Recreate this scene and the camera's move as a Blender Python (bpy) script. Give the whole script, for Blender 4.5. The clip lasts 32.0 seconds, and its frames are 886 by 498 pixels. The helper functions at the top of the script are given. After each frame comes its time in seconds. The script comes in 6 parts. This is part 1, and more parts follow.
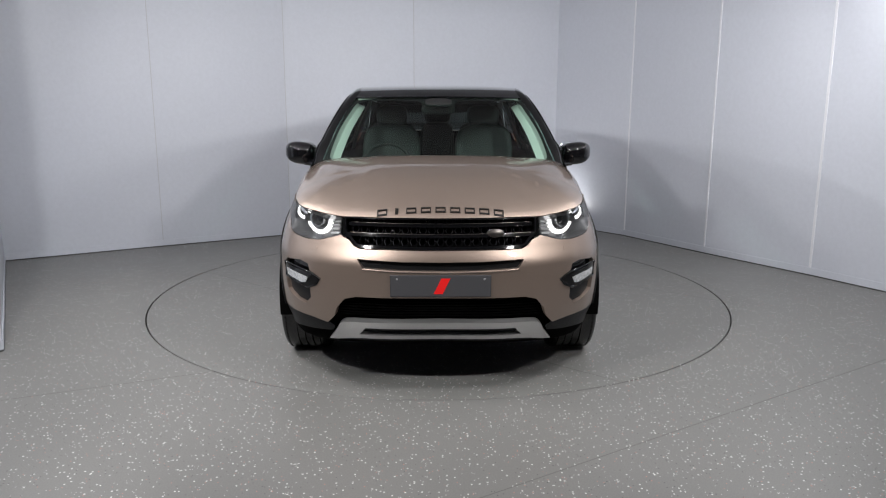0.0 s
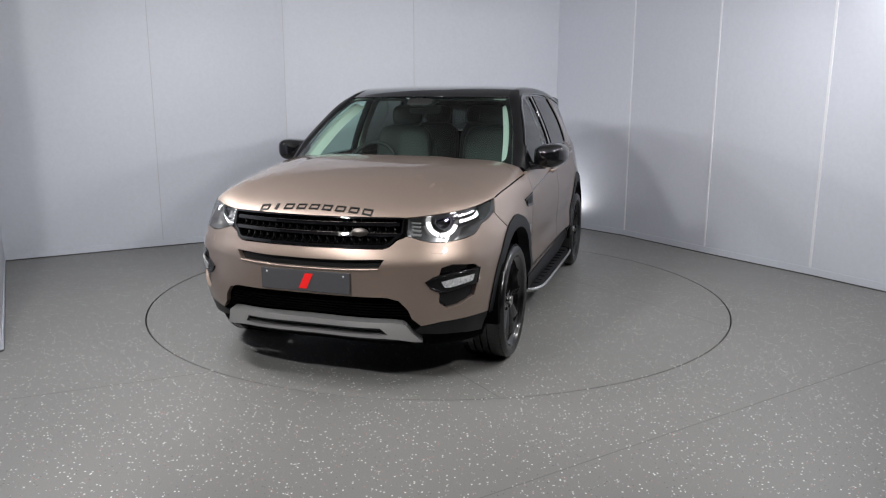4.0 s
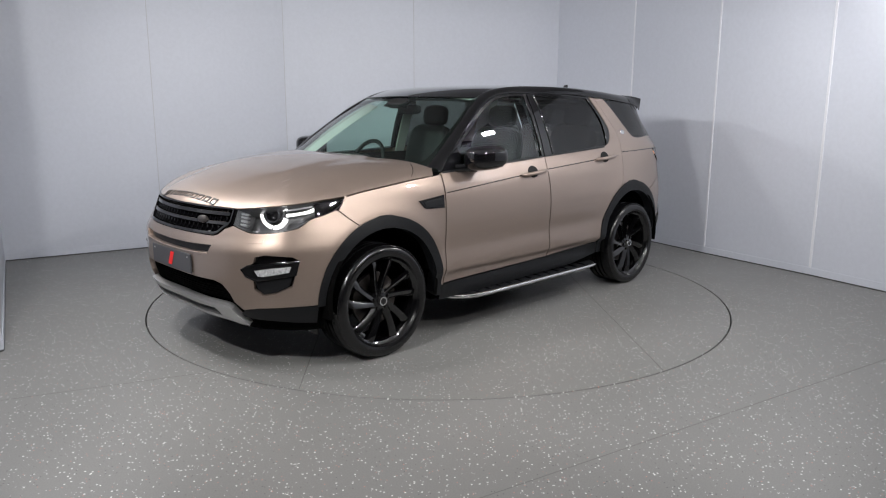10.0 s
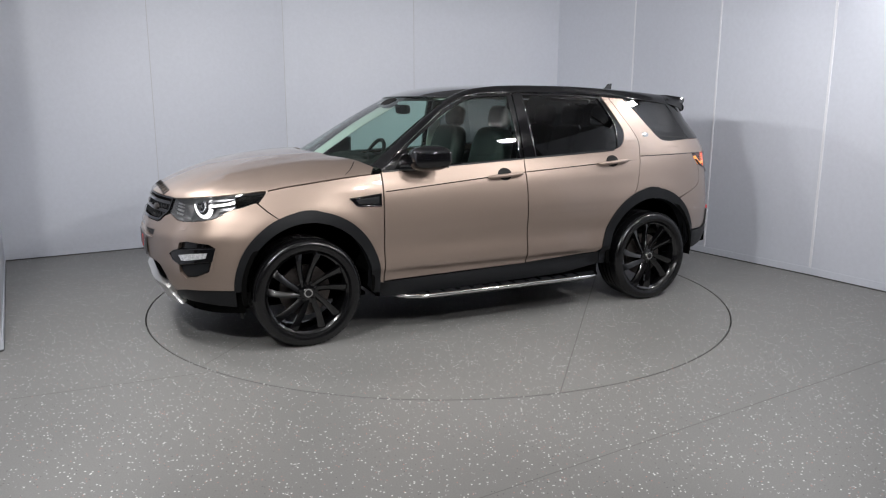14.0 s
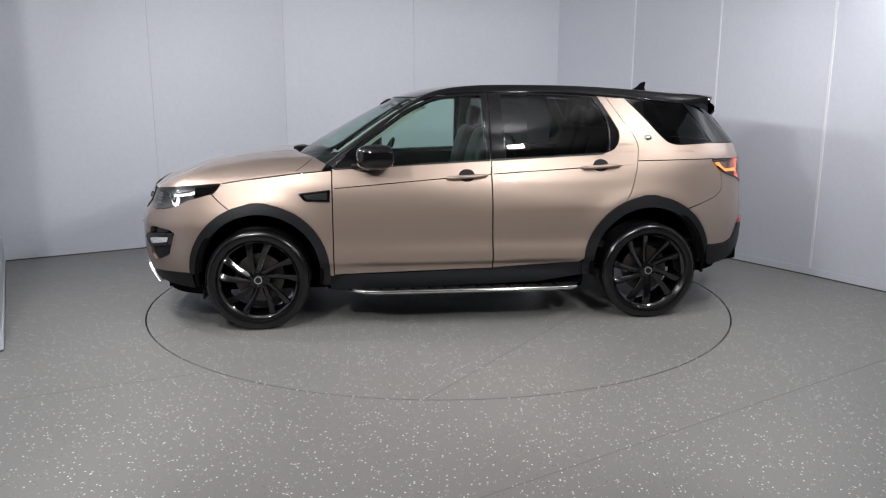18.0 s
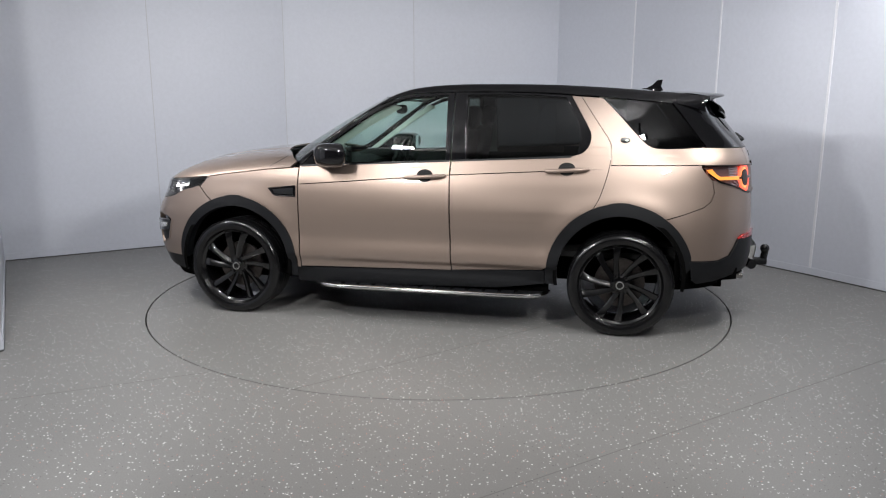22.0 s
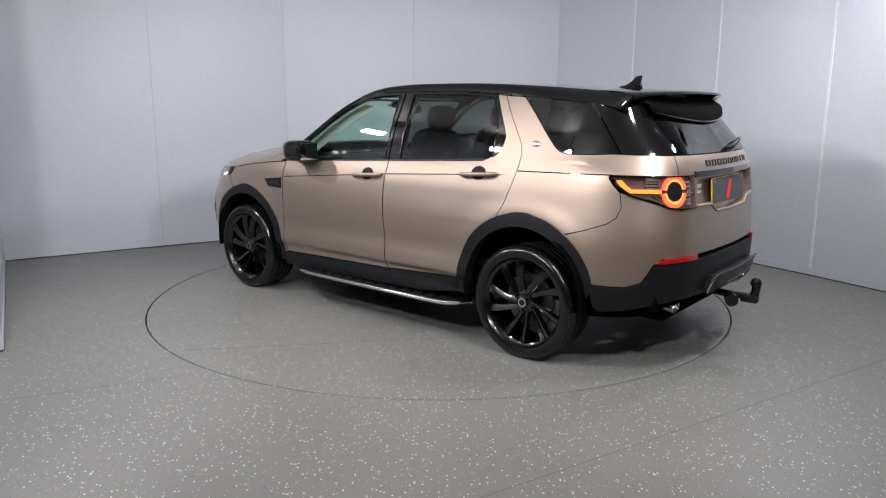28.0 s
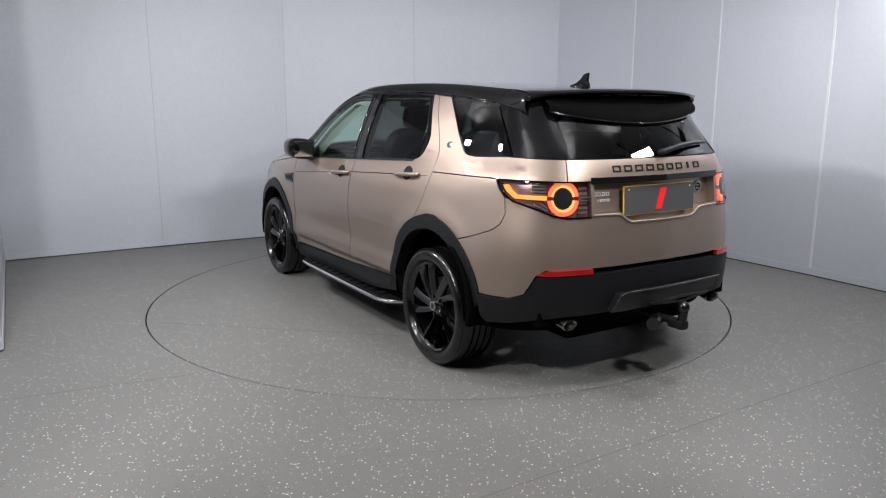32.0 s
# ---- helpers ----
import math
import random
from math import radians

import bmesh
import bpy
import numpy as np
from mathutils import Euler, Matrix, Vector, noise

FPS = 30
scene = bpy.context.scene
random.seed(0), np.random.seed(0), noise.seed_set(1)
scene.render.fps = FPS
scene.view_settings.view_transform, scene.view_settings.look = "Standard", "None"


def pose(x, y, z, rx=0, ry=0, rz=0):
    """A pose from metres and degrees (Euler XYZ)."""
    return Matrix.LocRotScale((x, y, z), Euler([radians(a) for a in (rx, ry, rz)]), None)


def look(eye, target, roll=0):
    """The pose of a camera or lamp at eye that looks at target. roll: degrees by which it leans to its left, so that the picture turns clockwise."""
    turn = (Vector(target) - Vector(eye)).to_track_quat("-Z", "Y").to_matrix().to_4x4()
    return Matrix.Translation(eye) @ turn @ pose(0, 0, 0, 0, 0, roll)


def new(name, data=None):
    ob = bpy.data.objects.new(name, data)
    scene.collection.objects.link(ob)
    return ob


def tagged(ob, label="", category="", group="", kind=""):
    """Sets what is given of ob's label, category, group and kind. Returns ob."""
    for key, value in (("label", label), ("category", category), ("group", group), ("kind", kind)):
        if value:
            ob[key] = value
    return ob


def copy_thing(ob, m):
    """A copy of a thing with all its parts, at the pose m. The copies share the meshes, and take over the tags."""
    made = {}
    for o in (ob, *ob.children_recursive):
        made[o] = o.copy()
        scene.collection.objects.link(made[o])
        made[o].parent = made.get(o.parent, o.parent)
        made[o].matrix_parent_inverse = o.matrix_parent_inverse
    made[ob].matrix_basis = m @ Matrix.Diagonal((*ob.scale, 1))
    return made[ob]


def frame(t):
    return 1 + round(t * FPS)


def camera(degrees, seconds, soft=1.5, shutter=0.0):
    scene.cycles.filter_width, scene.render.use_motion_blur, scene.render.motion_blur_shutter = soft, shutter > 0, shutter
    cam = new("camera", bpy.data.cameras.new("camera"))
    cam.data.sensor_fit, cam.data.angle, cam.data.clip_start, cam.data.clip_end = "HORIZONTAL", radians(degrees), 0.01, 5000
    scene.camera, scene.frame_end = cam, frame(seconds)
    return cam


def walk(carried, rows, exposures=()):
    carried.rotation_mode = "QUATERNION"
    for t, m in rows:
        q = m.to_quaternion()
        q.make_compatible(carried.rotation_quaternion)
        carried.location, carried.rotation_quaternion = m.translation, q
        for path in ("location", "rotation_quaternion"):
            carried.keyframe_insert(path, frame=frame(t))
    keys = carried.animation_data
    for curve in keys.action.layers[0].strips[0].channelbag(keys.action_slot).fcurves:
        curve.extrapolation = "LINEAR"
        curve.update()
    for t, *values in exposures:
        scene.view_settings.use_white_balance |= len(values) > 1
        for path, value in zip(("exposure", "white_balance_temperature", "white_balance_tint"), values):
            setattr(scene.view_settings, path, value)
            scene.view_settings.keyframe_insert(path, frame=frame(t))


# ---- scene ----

from mathutils.geometry import tessellate_polygon

# ---------------------------------------------------------------- camera
SPIN0, SPIN = -89.51, -4.6647          # the turntable's heading at the start, and degrees a second
cam = camera(62.98, 32.0, soft=1.15)
EYE = (0.0, -5.793, 1.513)
VIEW = look(EYE, (EYE[0] + 0.0053, EYE[1] + 0.98057, EYE[2] - 0.19609), roll=0.15)
walk(cam, [(0.0, VIEW), (32.0, VIEW)], exposures=[(0.0, 0.0), (32.0, 0.0)])

# ---------------------------------------------------------------- world and lamps
CEIL = 3.0
world = bpy.data.worlds.new("world")
scene.world = world
world.use_nodes = True
world.node_tree.nodes["Background"].inputs["Color"].default_value = (0.5, 0.55, 0.62, 1)
world.node_tree.nodes["Background"].inputs["Strength"].default_value = 0.03


def area_lamp(name, place, target, size, watts, colour=(1.0, 0.985, 0.975)):
    data = bpy.data.lights.new(name, "AREA")
    data.shape, data.size, data.size_y = "RECTANGLE", size, size * 0.55
    data.energy, data.color = watts, colour
    ob = new(name, data)
    ob.matrix_world = look(place, target)
    return ob


# oblong lamp heads on a ring round the turntable, and two farther off: place, watts, watts of the light that each throws up
HEADS = [
    ((1.70, -3.9, 2.50), 44, 0), ((-1.70, -3.9, 2.50), 68, 0),
    ((1.35, -2.79, 2.60), 30, 18), ((-1.30, -2.80, 2.60), 22, 18),
    ((2.50, -1.78, 2.60), 28, 18), ((-2.25, -1.92, 2.60), 34, 18),
    ((3.12, -0.27, 2.62), 22, 18), ((-3.02, -0.57, 2.62), 40, 18),
]
HEAD_SIZE = 0.18


def head_pose(p):
    return look(p, (0.0, 0.0, 0.9))


for p, w, up in HEADS:
    m = head_pose(p)
    front = m @ Vector((0, 0, -0.03))
    area_lamp("head_light", front, front + (m.to_3x3() @ Vector((0, 0, -1))), HEAD_SIZE, w)
    if up:
        back = m @ Vector((0, 0.02, 0.085))
        pool = Vector((p[0] * 0.76, p[1] * 0.76, CEIL))
        lamp = area_lamp("up_light", back, pool, 0.10, up)
        lamp.data.spread = radians(75)

# ---------------------------------------------------------------- materials


def material(name, colour=(0.5, 0.5, 0.5), rough=0.5, metal=0.0, coat=0.0, coat_rough=0.03, spec=0.5):
    m = bpy.data.materials.new(name)
    m.use_nodes = True
    b = m.node_tree.nodes["Principled BSDF"]
    b.inputs["Base Color"].default_value = (*colour, 1)
    b.inputs["Roughness"].default_value = rough
    b.inputs["Metallic"].default_value = metal
    b.inputs["Coat Weight"].default_value = coat
    b.inputs["Coat Roughness"].default_value = coat_rough
    b.inputs["Specular IOR Level"].default_value = spec
    return m


def node(m, kind, **sets):
    n = m.node_tree.nodes.new(kind)
    for key, value in sets.items():
        n.inputs[key.replace("_", " ")].default_value = value
    return n


def wire(m, a, b):
    m.node_tree.links.new(a, b)


def ramp(m, fac, stops):
    r = m.node_tree.nodes.new("ShaderNodeValToRGB")
    e = r.color_ramp.elements
    while len(e) < len(stops):
        e.new(0.5)
    for el, (p, c) in zip(e, stops):
        el.position, el.color = p, (*c, 1)
    wire(m, fac, r.inputs["Fac"])
    return r


def grained(m, scale, amount, bump=0.0, big=0.0, detail=6.0):
    """Two scales of variation in colour and roughness, with fine relief."""
    t = m.node_tree
    b = t.nodes["Principled BSDF"]
    co = t.nodes.new("ShaderNodeTexCoord")
    fine = node(m, "ShaderNodeTexNoise", Scale=scale, Detail=detail)
    wire(m, co.outputs["Object"], fine.inputs["Vector"])
    base = tuple(b.inputs["Base Color"].default_value)[:3]
    lo, hi = [max(c * (1 - amount), 0) for c in base], [min(c * (1 + amount), 1) for c in base]
    r = ramp(m, fine.outputs["Fac"], [(0.3, lo), (0.7, hi)])
    out = r.outputs["Color"]
    if big:
        wide = node(m, "ShaderNodeTexNoise", Scale=big, Detail=3.0)
        wire(m, co.outputs["Object"], wide.inputs["Vector"])
        r2 = ramp(m, wide.outputs["Fac"], [(0.35, (1 - amount,) * 3), (0.65, (1, 1, 1))])
        mix = t.nodes.new("ShaderNodeMix")
        mix.data_type, mix.blend_type = "RGBA", "MULTIPLY"
        mix.inputs["Factor"].default_value = 1.0
        wire(m, out, mix.inputs["A"])
        wire(m, r2.outputs["Color"], mix.inputs["B"])
        out = mix.outputs["Result"]
    wire(m, out, b.inputs["Base Color"])
    if bump:
        bm_ = node(m, "ShaderNodeBump", Strength=bump, Distance=0.002)
        wire(m, fine.outputs["Fac"], bm_.inputs["Height"])
        wire(m, bm_.outputs["Normal"], b.inputs["Normal"])
    return m


def glowing(name, colour, strength, base=(0.6, 0.6, 0.6)):
    m = material(name, base, 0.3)
    b = m.node_tree.nodes["Principled BSDF"]
    b.inputs["Emission Color"].default_value = (*colour, 1)
    b.inputs["Emission Strength"].default_value = strength
    return m


def glass(name, tint, rough=0.0, base=0.06):
    """A thin pane: clear light through it in its tint, and a mirror-like gloss that grows at a slant."""
    m = bpy.data.materials.new(name)
    m.use_nodes = True
    t = m.node_tree
    t.nodes.remove(t.nodes["Principled BSDF"])
    clear = t.nodes.new("ShaderNodeBsdfTransparent")
    clear.inputs["Color"].default_value = (*tint, 1)
    gloss = t.nodes.new("ShaderNodeBsdfGlossy")
    gloss.inputs["Roughness"].default_value = rough
    lw = t.nodes.new("ShaderNodeLayerWeight")
    lw.inputs["Blend"].default_value = 0.5
    power = t.nodes.new("ShaderNodeMath")
    power.operation = "POWER"
    power.inputs[1].default_value = 5.0
    wire(m, lw.outputs["Facing"], power.inputs[0])
    fr = t.nodes.new("ShaderNodeMath")
    fr.operation = "MULTIPLY_ADD"
    fr.inputs[1].default_value = 0.92
    fr.inputs[2].default_value = base
    wire(m, power.outputs[0], fr.inputs[0])
    mix = t.nodes.new("ShaderNodeMixShader")
    wire(m, fr.outputs[0], mix.inputs["Fac"])
    wire(m, clear.outputs["BSDF"], mix.inputs[1])
    wire(m, gloss.outputs["BSDF"], mix.inputs[2])
    wire(m, mix.outputs["Shader"], t.nodes["Material Output"].inputs["Surface"])
    return m


def paint_material():
    m = material("bronze_paint", (0.30, 0.235, 0.19), 0.44, 0.80, 1.0, 0.012)
    t = m.node_tree
    b = t.nodes["Principled BSDF"]
    co = t.nodes.new("ShaderNodeTexCoord")
    flake = node(m, "ShaderNodeTexNoise", Scale=900.0, Detail=2.0)
    wire(m, co.outputs["Object"], flake.inputs["Vector"])
    r = ramp(m, flake.outputs["Fac"], [(0.3, (0.264, 0.206, 0.172)), (0.7, (0.342, 0.266, 0.224))])
    wire(m, r.outputs["Color"], b.inputs["Base Color"])
    return m


def floor_material():
    m = material("speckled_vinyl", (0.2, 0.2, 0.2), 0.42, spec=0.4)
    t = m.node_tree
    b = t.nodes["Principled BSDF"]
    co = t.nodes.new("ShaderNodeTexCoord")
    wide = node(m, "ShaderNodeTexNoise", Scale=0.9, Detail=4.0)
    fine = node(m, "ShaderNodeTexNoise", Scale=160.0, Detail=4.0)
    for n in (wide, fine):
        wire(m, co.outputs["Object"], n.inputs["Vector"])
    base = ramp(m, wide.outputs["Fac"], [(0.3, (0.158, 0.157, 0.153)), (0.7, (0.182, 0.181, 0.177))])
    grain = ramp(m, fine.outputs["Fac"], [(0.3, (0.86, 0.86, 0.86)), (0.7, (1.1, 1.1, 1.1))])
    mul = t.nodes.new("ShaderNodeMix")
    mul.data_type, mul.blend_type = "RGBA", "MULTIPLY"
    mul.inputs["Factor"].default_value = 1.0
    wire(m, base.outputs["Color"], mul.inputs["A"])
    wire(m, grain.outputs["Color"], mul.inputs["B"])
    last = mul.outputs["Result"]
    wob = node(m, "ShaderNodeTexNoise", Scale=140.0, Detail=1.0)
    wire(m, co.outputs["Object"], wob.inputs["Vector"])
    warped = node(m, "ShaderNodeVectorMath")
    warped.operation = "MULTIPLY_ADD"
    warped.inputs[1].default_value = (0.0012, 0.0012, 0.0)
    wire(m, wob.outputs["Color"], warped.inputs[0])
    wire(m, co.outputs["Object"], warped.inputs[2])
    for scale, width, colour, seed in ((60.0, 0.23, (0.66, 0.66, 0.645), 0.0), (118.0, 0.26, (0.55, 0.55, 0.54), 5.7), (90.0, 0.24, (0.04, 0.04, 0.04), 7.3), (80.0, 0.22, (0.42, 0.19, 0.16), 3.1)):
        shift = node(m, "ShaderNodeVectorMath")
        shift.operation = "ADD"
        shift.inputs[1].default_value = (seed, seed * 2, 0)
        wire(m, warped.outputs[0], shift.inputs[0])
        vor = node(m, "ShaderNodeTexVoronoi", Scale=scale)
        vor.voronoi_dimensions = "2D"
        wire(m, shift.outputs["Vector"], vor.inputs["Vector"])
        near = t.nodes.new("ShaderNodeMath")
        near.operation = "LESS_THAN"
        near.inputs[1].default_value = width
        wire(m, vor.outputs["Distance"], near.inputs[0])
        some = t.nodes.new("ShaderNodeSeparateColor")
        wire(m, vor.outputs["Color"], some.inputs["Color"])
        pick = t.nodes.new("ShaderNodeMath")
        pick.operation = "LESS_THAN"
        pick.inputs[1].default_value = (0.07 if scale < 100 else 0.03) if colour[2] > 0.5 else 0.02
        wire(m, some.outputs["Red"], pick.inputs[0])
        both = t.nodes.new("ShaderNodeMath")
        both.operation = "MULTIPLY"
        wire(m, near.outputs[0], both.inputs[0])
        wire(m, pick.outputs[0], both.inputs[1])
        mix = t.nodes.new("ShaderNodeMix")
        mix.data_type = "RGBA"
        wire(m, both.outputs[0], mix.inputs["Factor"])
        wire(m, last, mix.inputs["A"])
        mix.inputs["B"].default_value = (*colour, 1)
        last = mix.outputs["Result"]
    wire(m, last, b.inputs["Base Color"])
    bump = node(m, "ShaderNodeBump", Strength=0.12, Distance=0.001)
    wire(m, fine.outputs["Fac"], bump.inputs["Height"])
    wire(m, bump.outputs["Normal"], b.inputs["Normal"])
    rr = ramp(m, wide.outputs["Fac"], [(0.3, (0.36,) * 3), (0.7, (0.5,) * 3)])
    wire(m, rr.outputs["Color"], b.inputs["Roughness"])
    return m


SEALANT_SHADE = material("sealant_shade", (0.05, 0.05, 0.05), 0.7)
PAINT = paint_material()
FLOOR = floor_material()
WALL = grained(material("wall_panel", (0.515, 0.54, 0.605), 0.38, spec=0.45), 30, 0.025, 0.05, 0.7)
TRIM_WHITE = grained(material("white_batten", (0.64, 0.65, 0.69), 0.35), 25, 0.03)
DARK_WALL = grained(material("dark_wall", (0.10, 0.10, 0.107), 0.7), 30, 0.08, 0.1)
CEILING = grained(material("grey_ceiling", (0.30, 0.30, 0.31), 0.8), 40, 0.05, 0.1)
GLOSS_BLACK = material("gloss_black", (0.003, 0.003, 0.0036), 0.10, 0.0, 1.0, 0.01, 0.05)
TRIM_BLACK = grained(material("textured_black_plastic", (0.0055, 0.006, 0.0072), 0.46, spec=0.26), 220, 0.2, 0.25)
LINER = material("dark_liner", (0.002, 0.002, 0.002), 0.9, spec=0.03)
RUBBER = grained(material("tyre_rubber", (0.0035, 0.0035, 0.004), 0.21, spec=0.5), 120, 0.25, 0.2)
RIM_BLACK = material("black_alloy", (0.002, 0.002, 0.0024), 0.22, 0.0, 0.9, 0.02, 0.2)
SILVER = grained(material("satin_silver", (0.52, 0.52, 0.52), 0.28, 0.85), 200, 0.06)
BADGE = material("silver_badge", (0.75, 0.75, 0.75), 0.35, 0.3)
PILLAR = material("pillar_black", (0.003, 0.003, 0.0036), 0.07, 0.0, 0.0, spec=0.5)
EXHAUST = material("dulled_steel", (0.32, 0.31, 0.30), 0.24, 1.0)
CHROME = material("polished_steel", (0.72, 0.72, 0.72), 0.12, 1.0)
DISC = grained(material("brake_steel", (0.10, 0.09, 0.085), 0.35, 0.9), 60, 0.15)
CLEAR = glass("clear_glass", (0.70, 0.86, 0.80))
DARK_GLASS = glass("dark_privacy_glass", (0.07, 0.075, 0.075), base=0.07)
PRIVACY = glass("privacy_glass", (0.15, 0.16, 0.157))
LENS = glass("lamp_lens", (0.93, 0.94, 0.95))
SEAT = grained(material("dark_leather", (0.011, 0.0115, 0.012), 0.5, spec=0.2), 180, 0.25, 0.3)
INNER = grained(material("dark_interior", (0.012, 0.0122, 0.0125), 0.75, spec=0.2), 150, 0.2, 0.2)
HEADLINER = grained(material("pale_headliner", (0.55, 0.55, 0.52), 0.9), 200, 0.1)
DRL = glowing("white_running_light", (1.0, 0.98, 0.95), 2.0)
REFLECTOR = material("lamp_chrome", (0.82, 0.82, 0.84), 0.26, 1.0)
AMBER = glowing("amber_glow", (1.0, 0.34, 0.06), 1.3, (0.5, 0.15, 0.02))
RING_GLOW = glowing("orange_red_glow", (1.0, 0.10, 0.05), 2.0, (0.5, 0.08, 0.02))
RING_INNER = glowing("orange_glow", (1.0, 0.34, 0.10), 1.9, (0.5, 0.15, 0.03))
RED_LENS = material("red_lens", (0.30, 0.006, 0.006), 0.1, 0, 1.0)
PLATE_GREY = material("plate_grey", (0.05, 0.05, 0.055), 0.45)
PLATE_YELLOW = material("plate_yellow", (0.75, 0.45, 0.03), 0.35)
RED_MARK = material("red_mark", (0.75, 0.01, 0.01), 0.4)
LETTER = material("black_letter", (0.006, 0.0055, 0.005), 0.4, 0, 0.0, spec=0.25)
DIFFUSER = glowing("panel_diffuser", (1.0, 0.985, 0.96), 4.0, (0.8, 0.8, 0.8))

# ---------------------------------------------------------------- mesh helpers


def part(name, bm, mat, parent=None, label="", smooth=None):
    me = bpy.data.meshes.new(name)
    bm.normal_update()
    bm.to_mesh(me)
    bm.free()
    me.materials.append(mat)
    if smooth is not None:
        me.polygons.foreach_set("use_smooth", [True] * len(me.polygons))
        me.set_sharp_from_angle(angle=radians(smooth))
    ob = new(name, me)
    if parent is not None:
        ob.parent = parent
    if label:
        tagged(ob, label)
    return ob


def empty(name):
    ob = new(name)
    ob.empty_display_size = 0.2
    return ob


def box(bm, x0, x1, y0, y1, z0, z1, bevel=0.0, m=None):
    r = bmesh.ops.create_cube(bm, size=1.0)
    vs = r["verts"]
    bmesh.ops.scale(bm, verts=vs, vec=(x1 - x0, y1 - y0, z1 - z0))
    bmesh.ops.translate(bm, verts=vs, vec=((x0 + x1) / 2, (y0 + y1) / 2, (z0 + z1) / 2))
    if bevel:
        es = list({e for v in vs for e in v.link_edges})
        out = bmesh.ops.bevel(bm, geom=es, offset=bevel, segments=2, affect="EDGES", profile=0.6)
        vs = list({v for f in out["faces"] for v in f.verts} | {v for v in vs if v.is_valid})
    if m is not None:
        bmesh.ops.transform(bm, matrix=m, verts=vs)
    return vs


def hermite(xs, ys, x):
    """A smooth curve through the knots (xs rising), without overshoot at the ends."""
    xs, ys = np.asarray(xs, float), np.asarray(ys, float)
    h = np.diff(xs)
    d = np.diff(ys) / h
    m = np.empty(len(xs))
    m[0], m[-1] = d[0], d[-1]
    for i in range(1, len(xs) - 1):
        m[i] = 0.0 if d[i - 1] * d[i] <= 0 else (d[i - 1] * h[i] + d[i] * h[i - 1]) / (h[i] + h[i - 1])
    x = min(max(x, xs[0]), xs[-1])
    i = min(int(np.searchsorted(xs, x, "right")) - 1, len(xs) - 2)
    t = (x - xs[i]) / h[i]
    return (2 * t**3 - 3 * t**2 + 1) * ys[i] + (t**3 - 2 * t**2 + t) * h[i] * m[i] + (3 * t**2 - 2 * t**3) * ys[i + 1] + (t**3 - t**2) * h[i] * m[i + 1]


def curve(points, n=6, closed=False):
    """Points of a smooth line through the given ones, n to a span."""
    p = [np.array(q, float) for q in points]
    k = len(p)
    out = []
    for i in range(k if closed else k - 1):
        a, b = p[i], p[(i + 1) % k]
        pre = p[(i - 1) % k] if closed or i > 0 else 2 * a - b
        post = p[(i + 2) % k] if closed or i < k - 2 else 2 * b - a
        for j in range(n):
            t = j / n
            out.append(tuple(0.5 * (2 * a + (b - pre) * t + (2 * pre - 5 * a + 4 * b - post) * t * t + (3 * a - pre - 3 * b + post) * t**3)))
    if not closed:
        out.append(tuple(p[-1]))
    return out


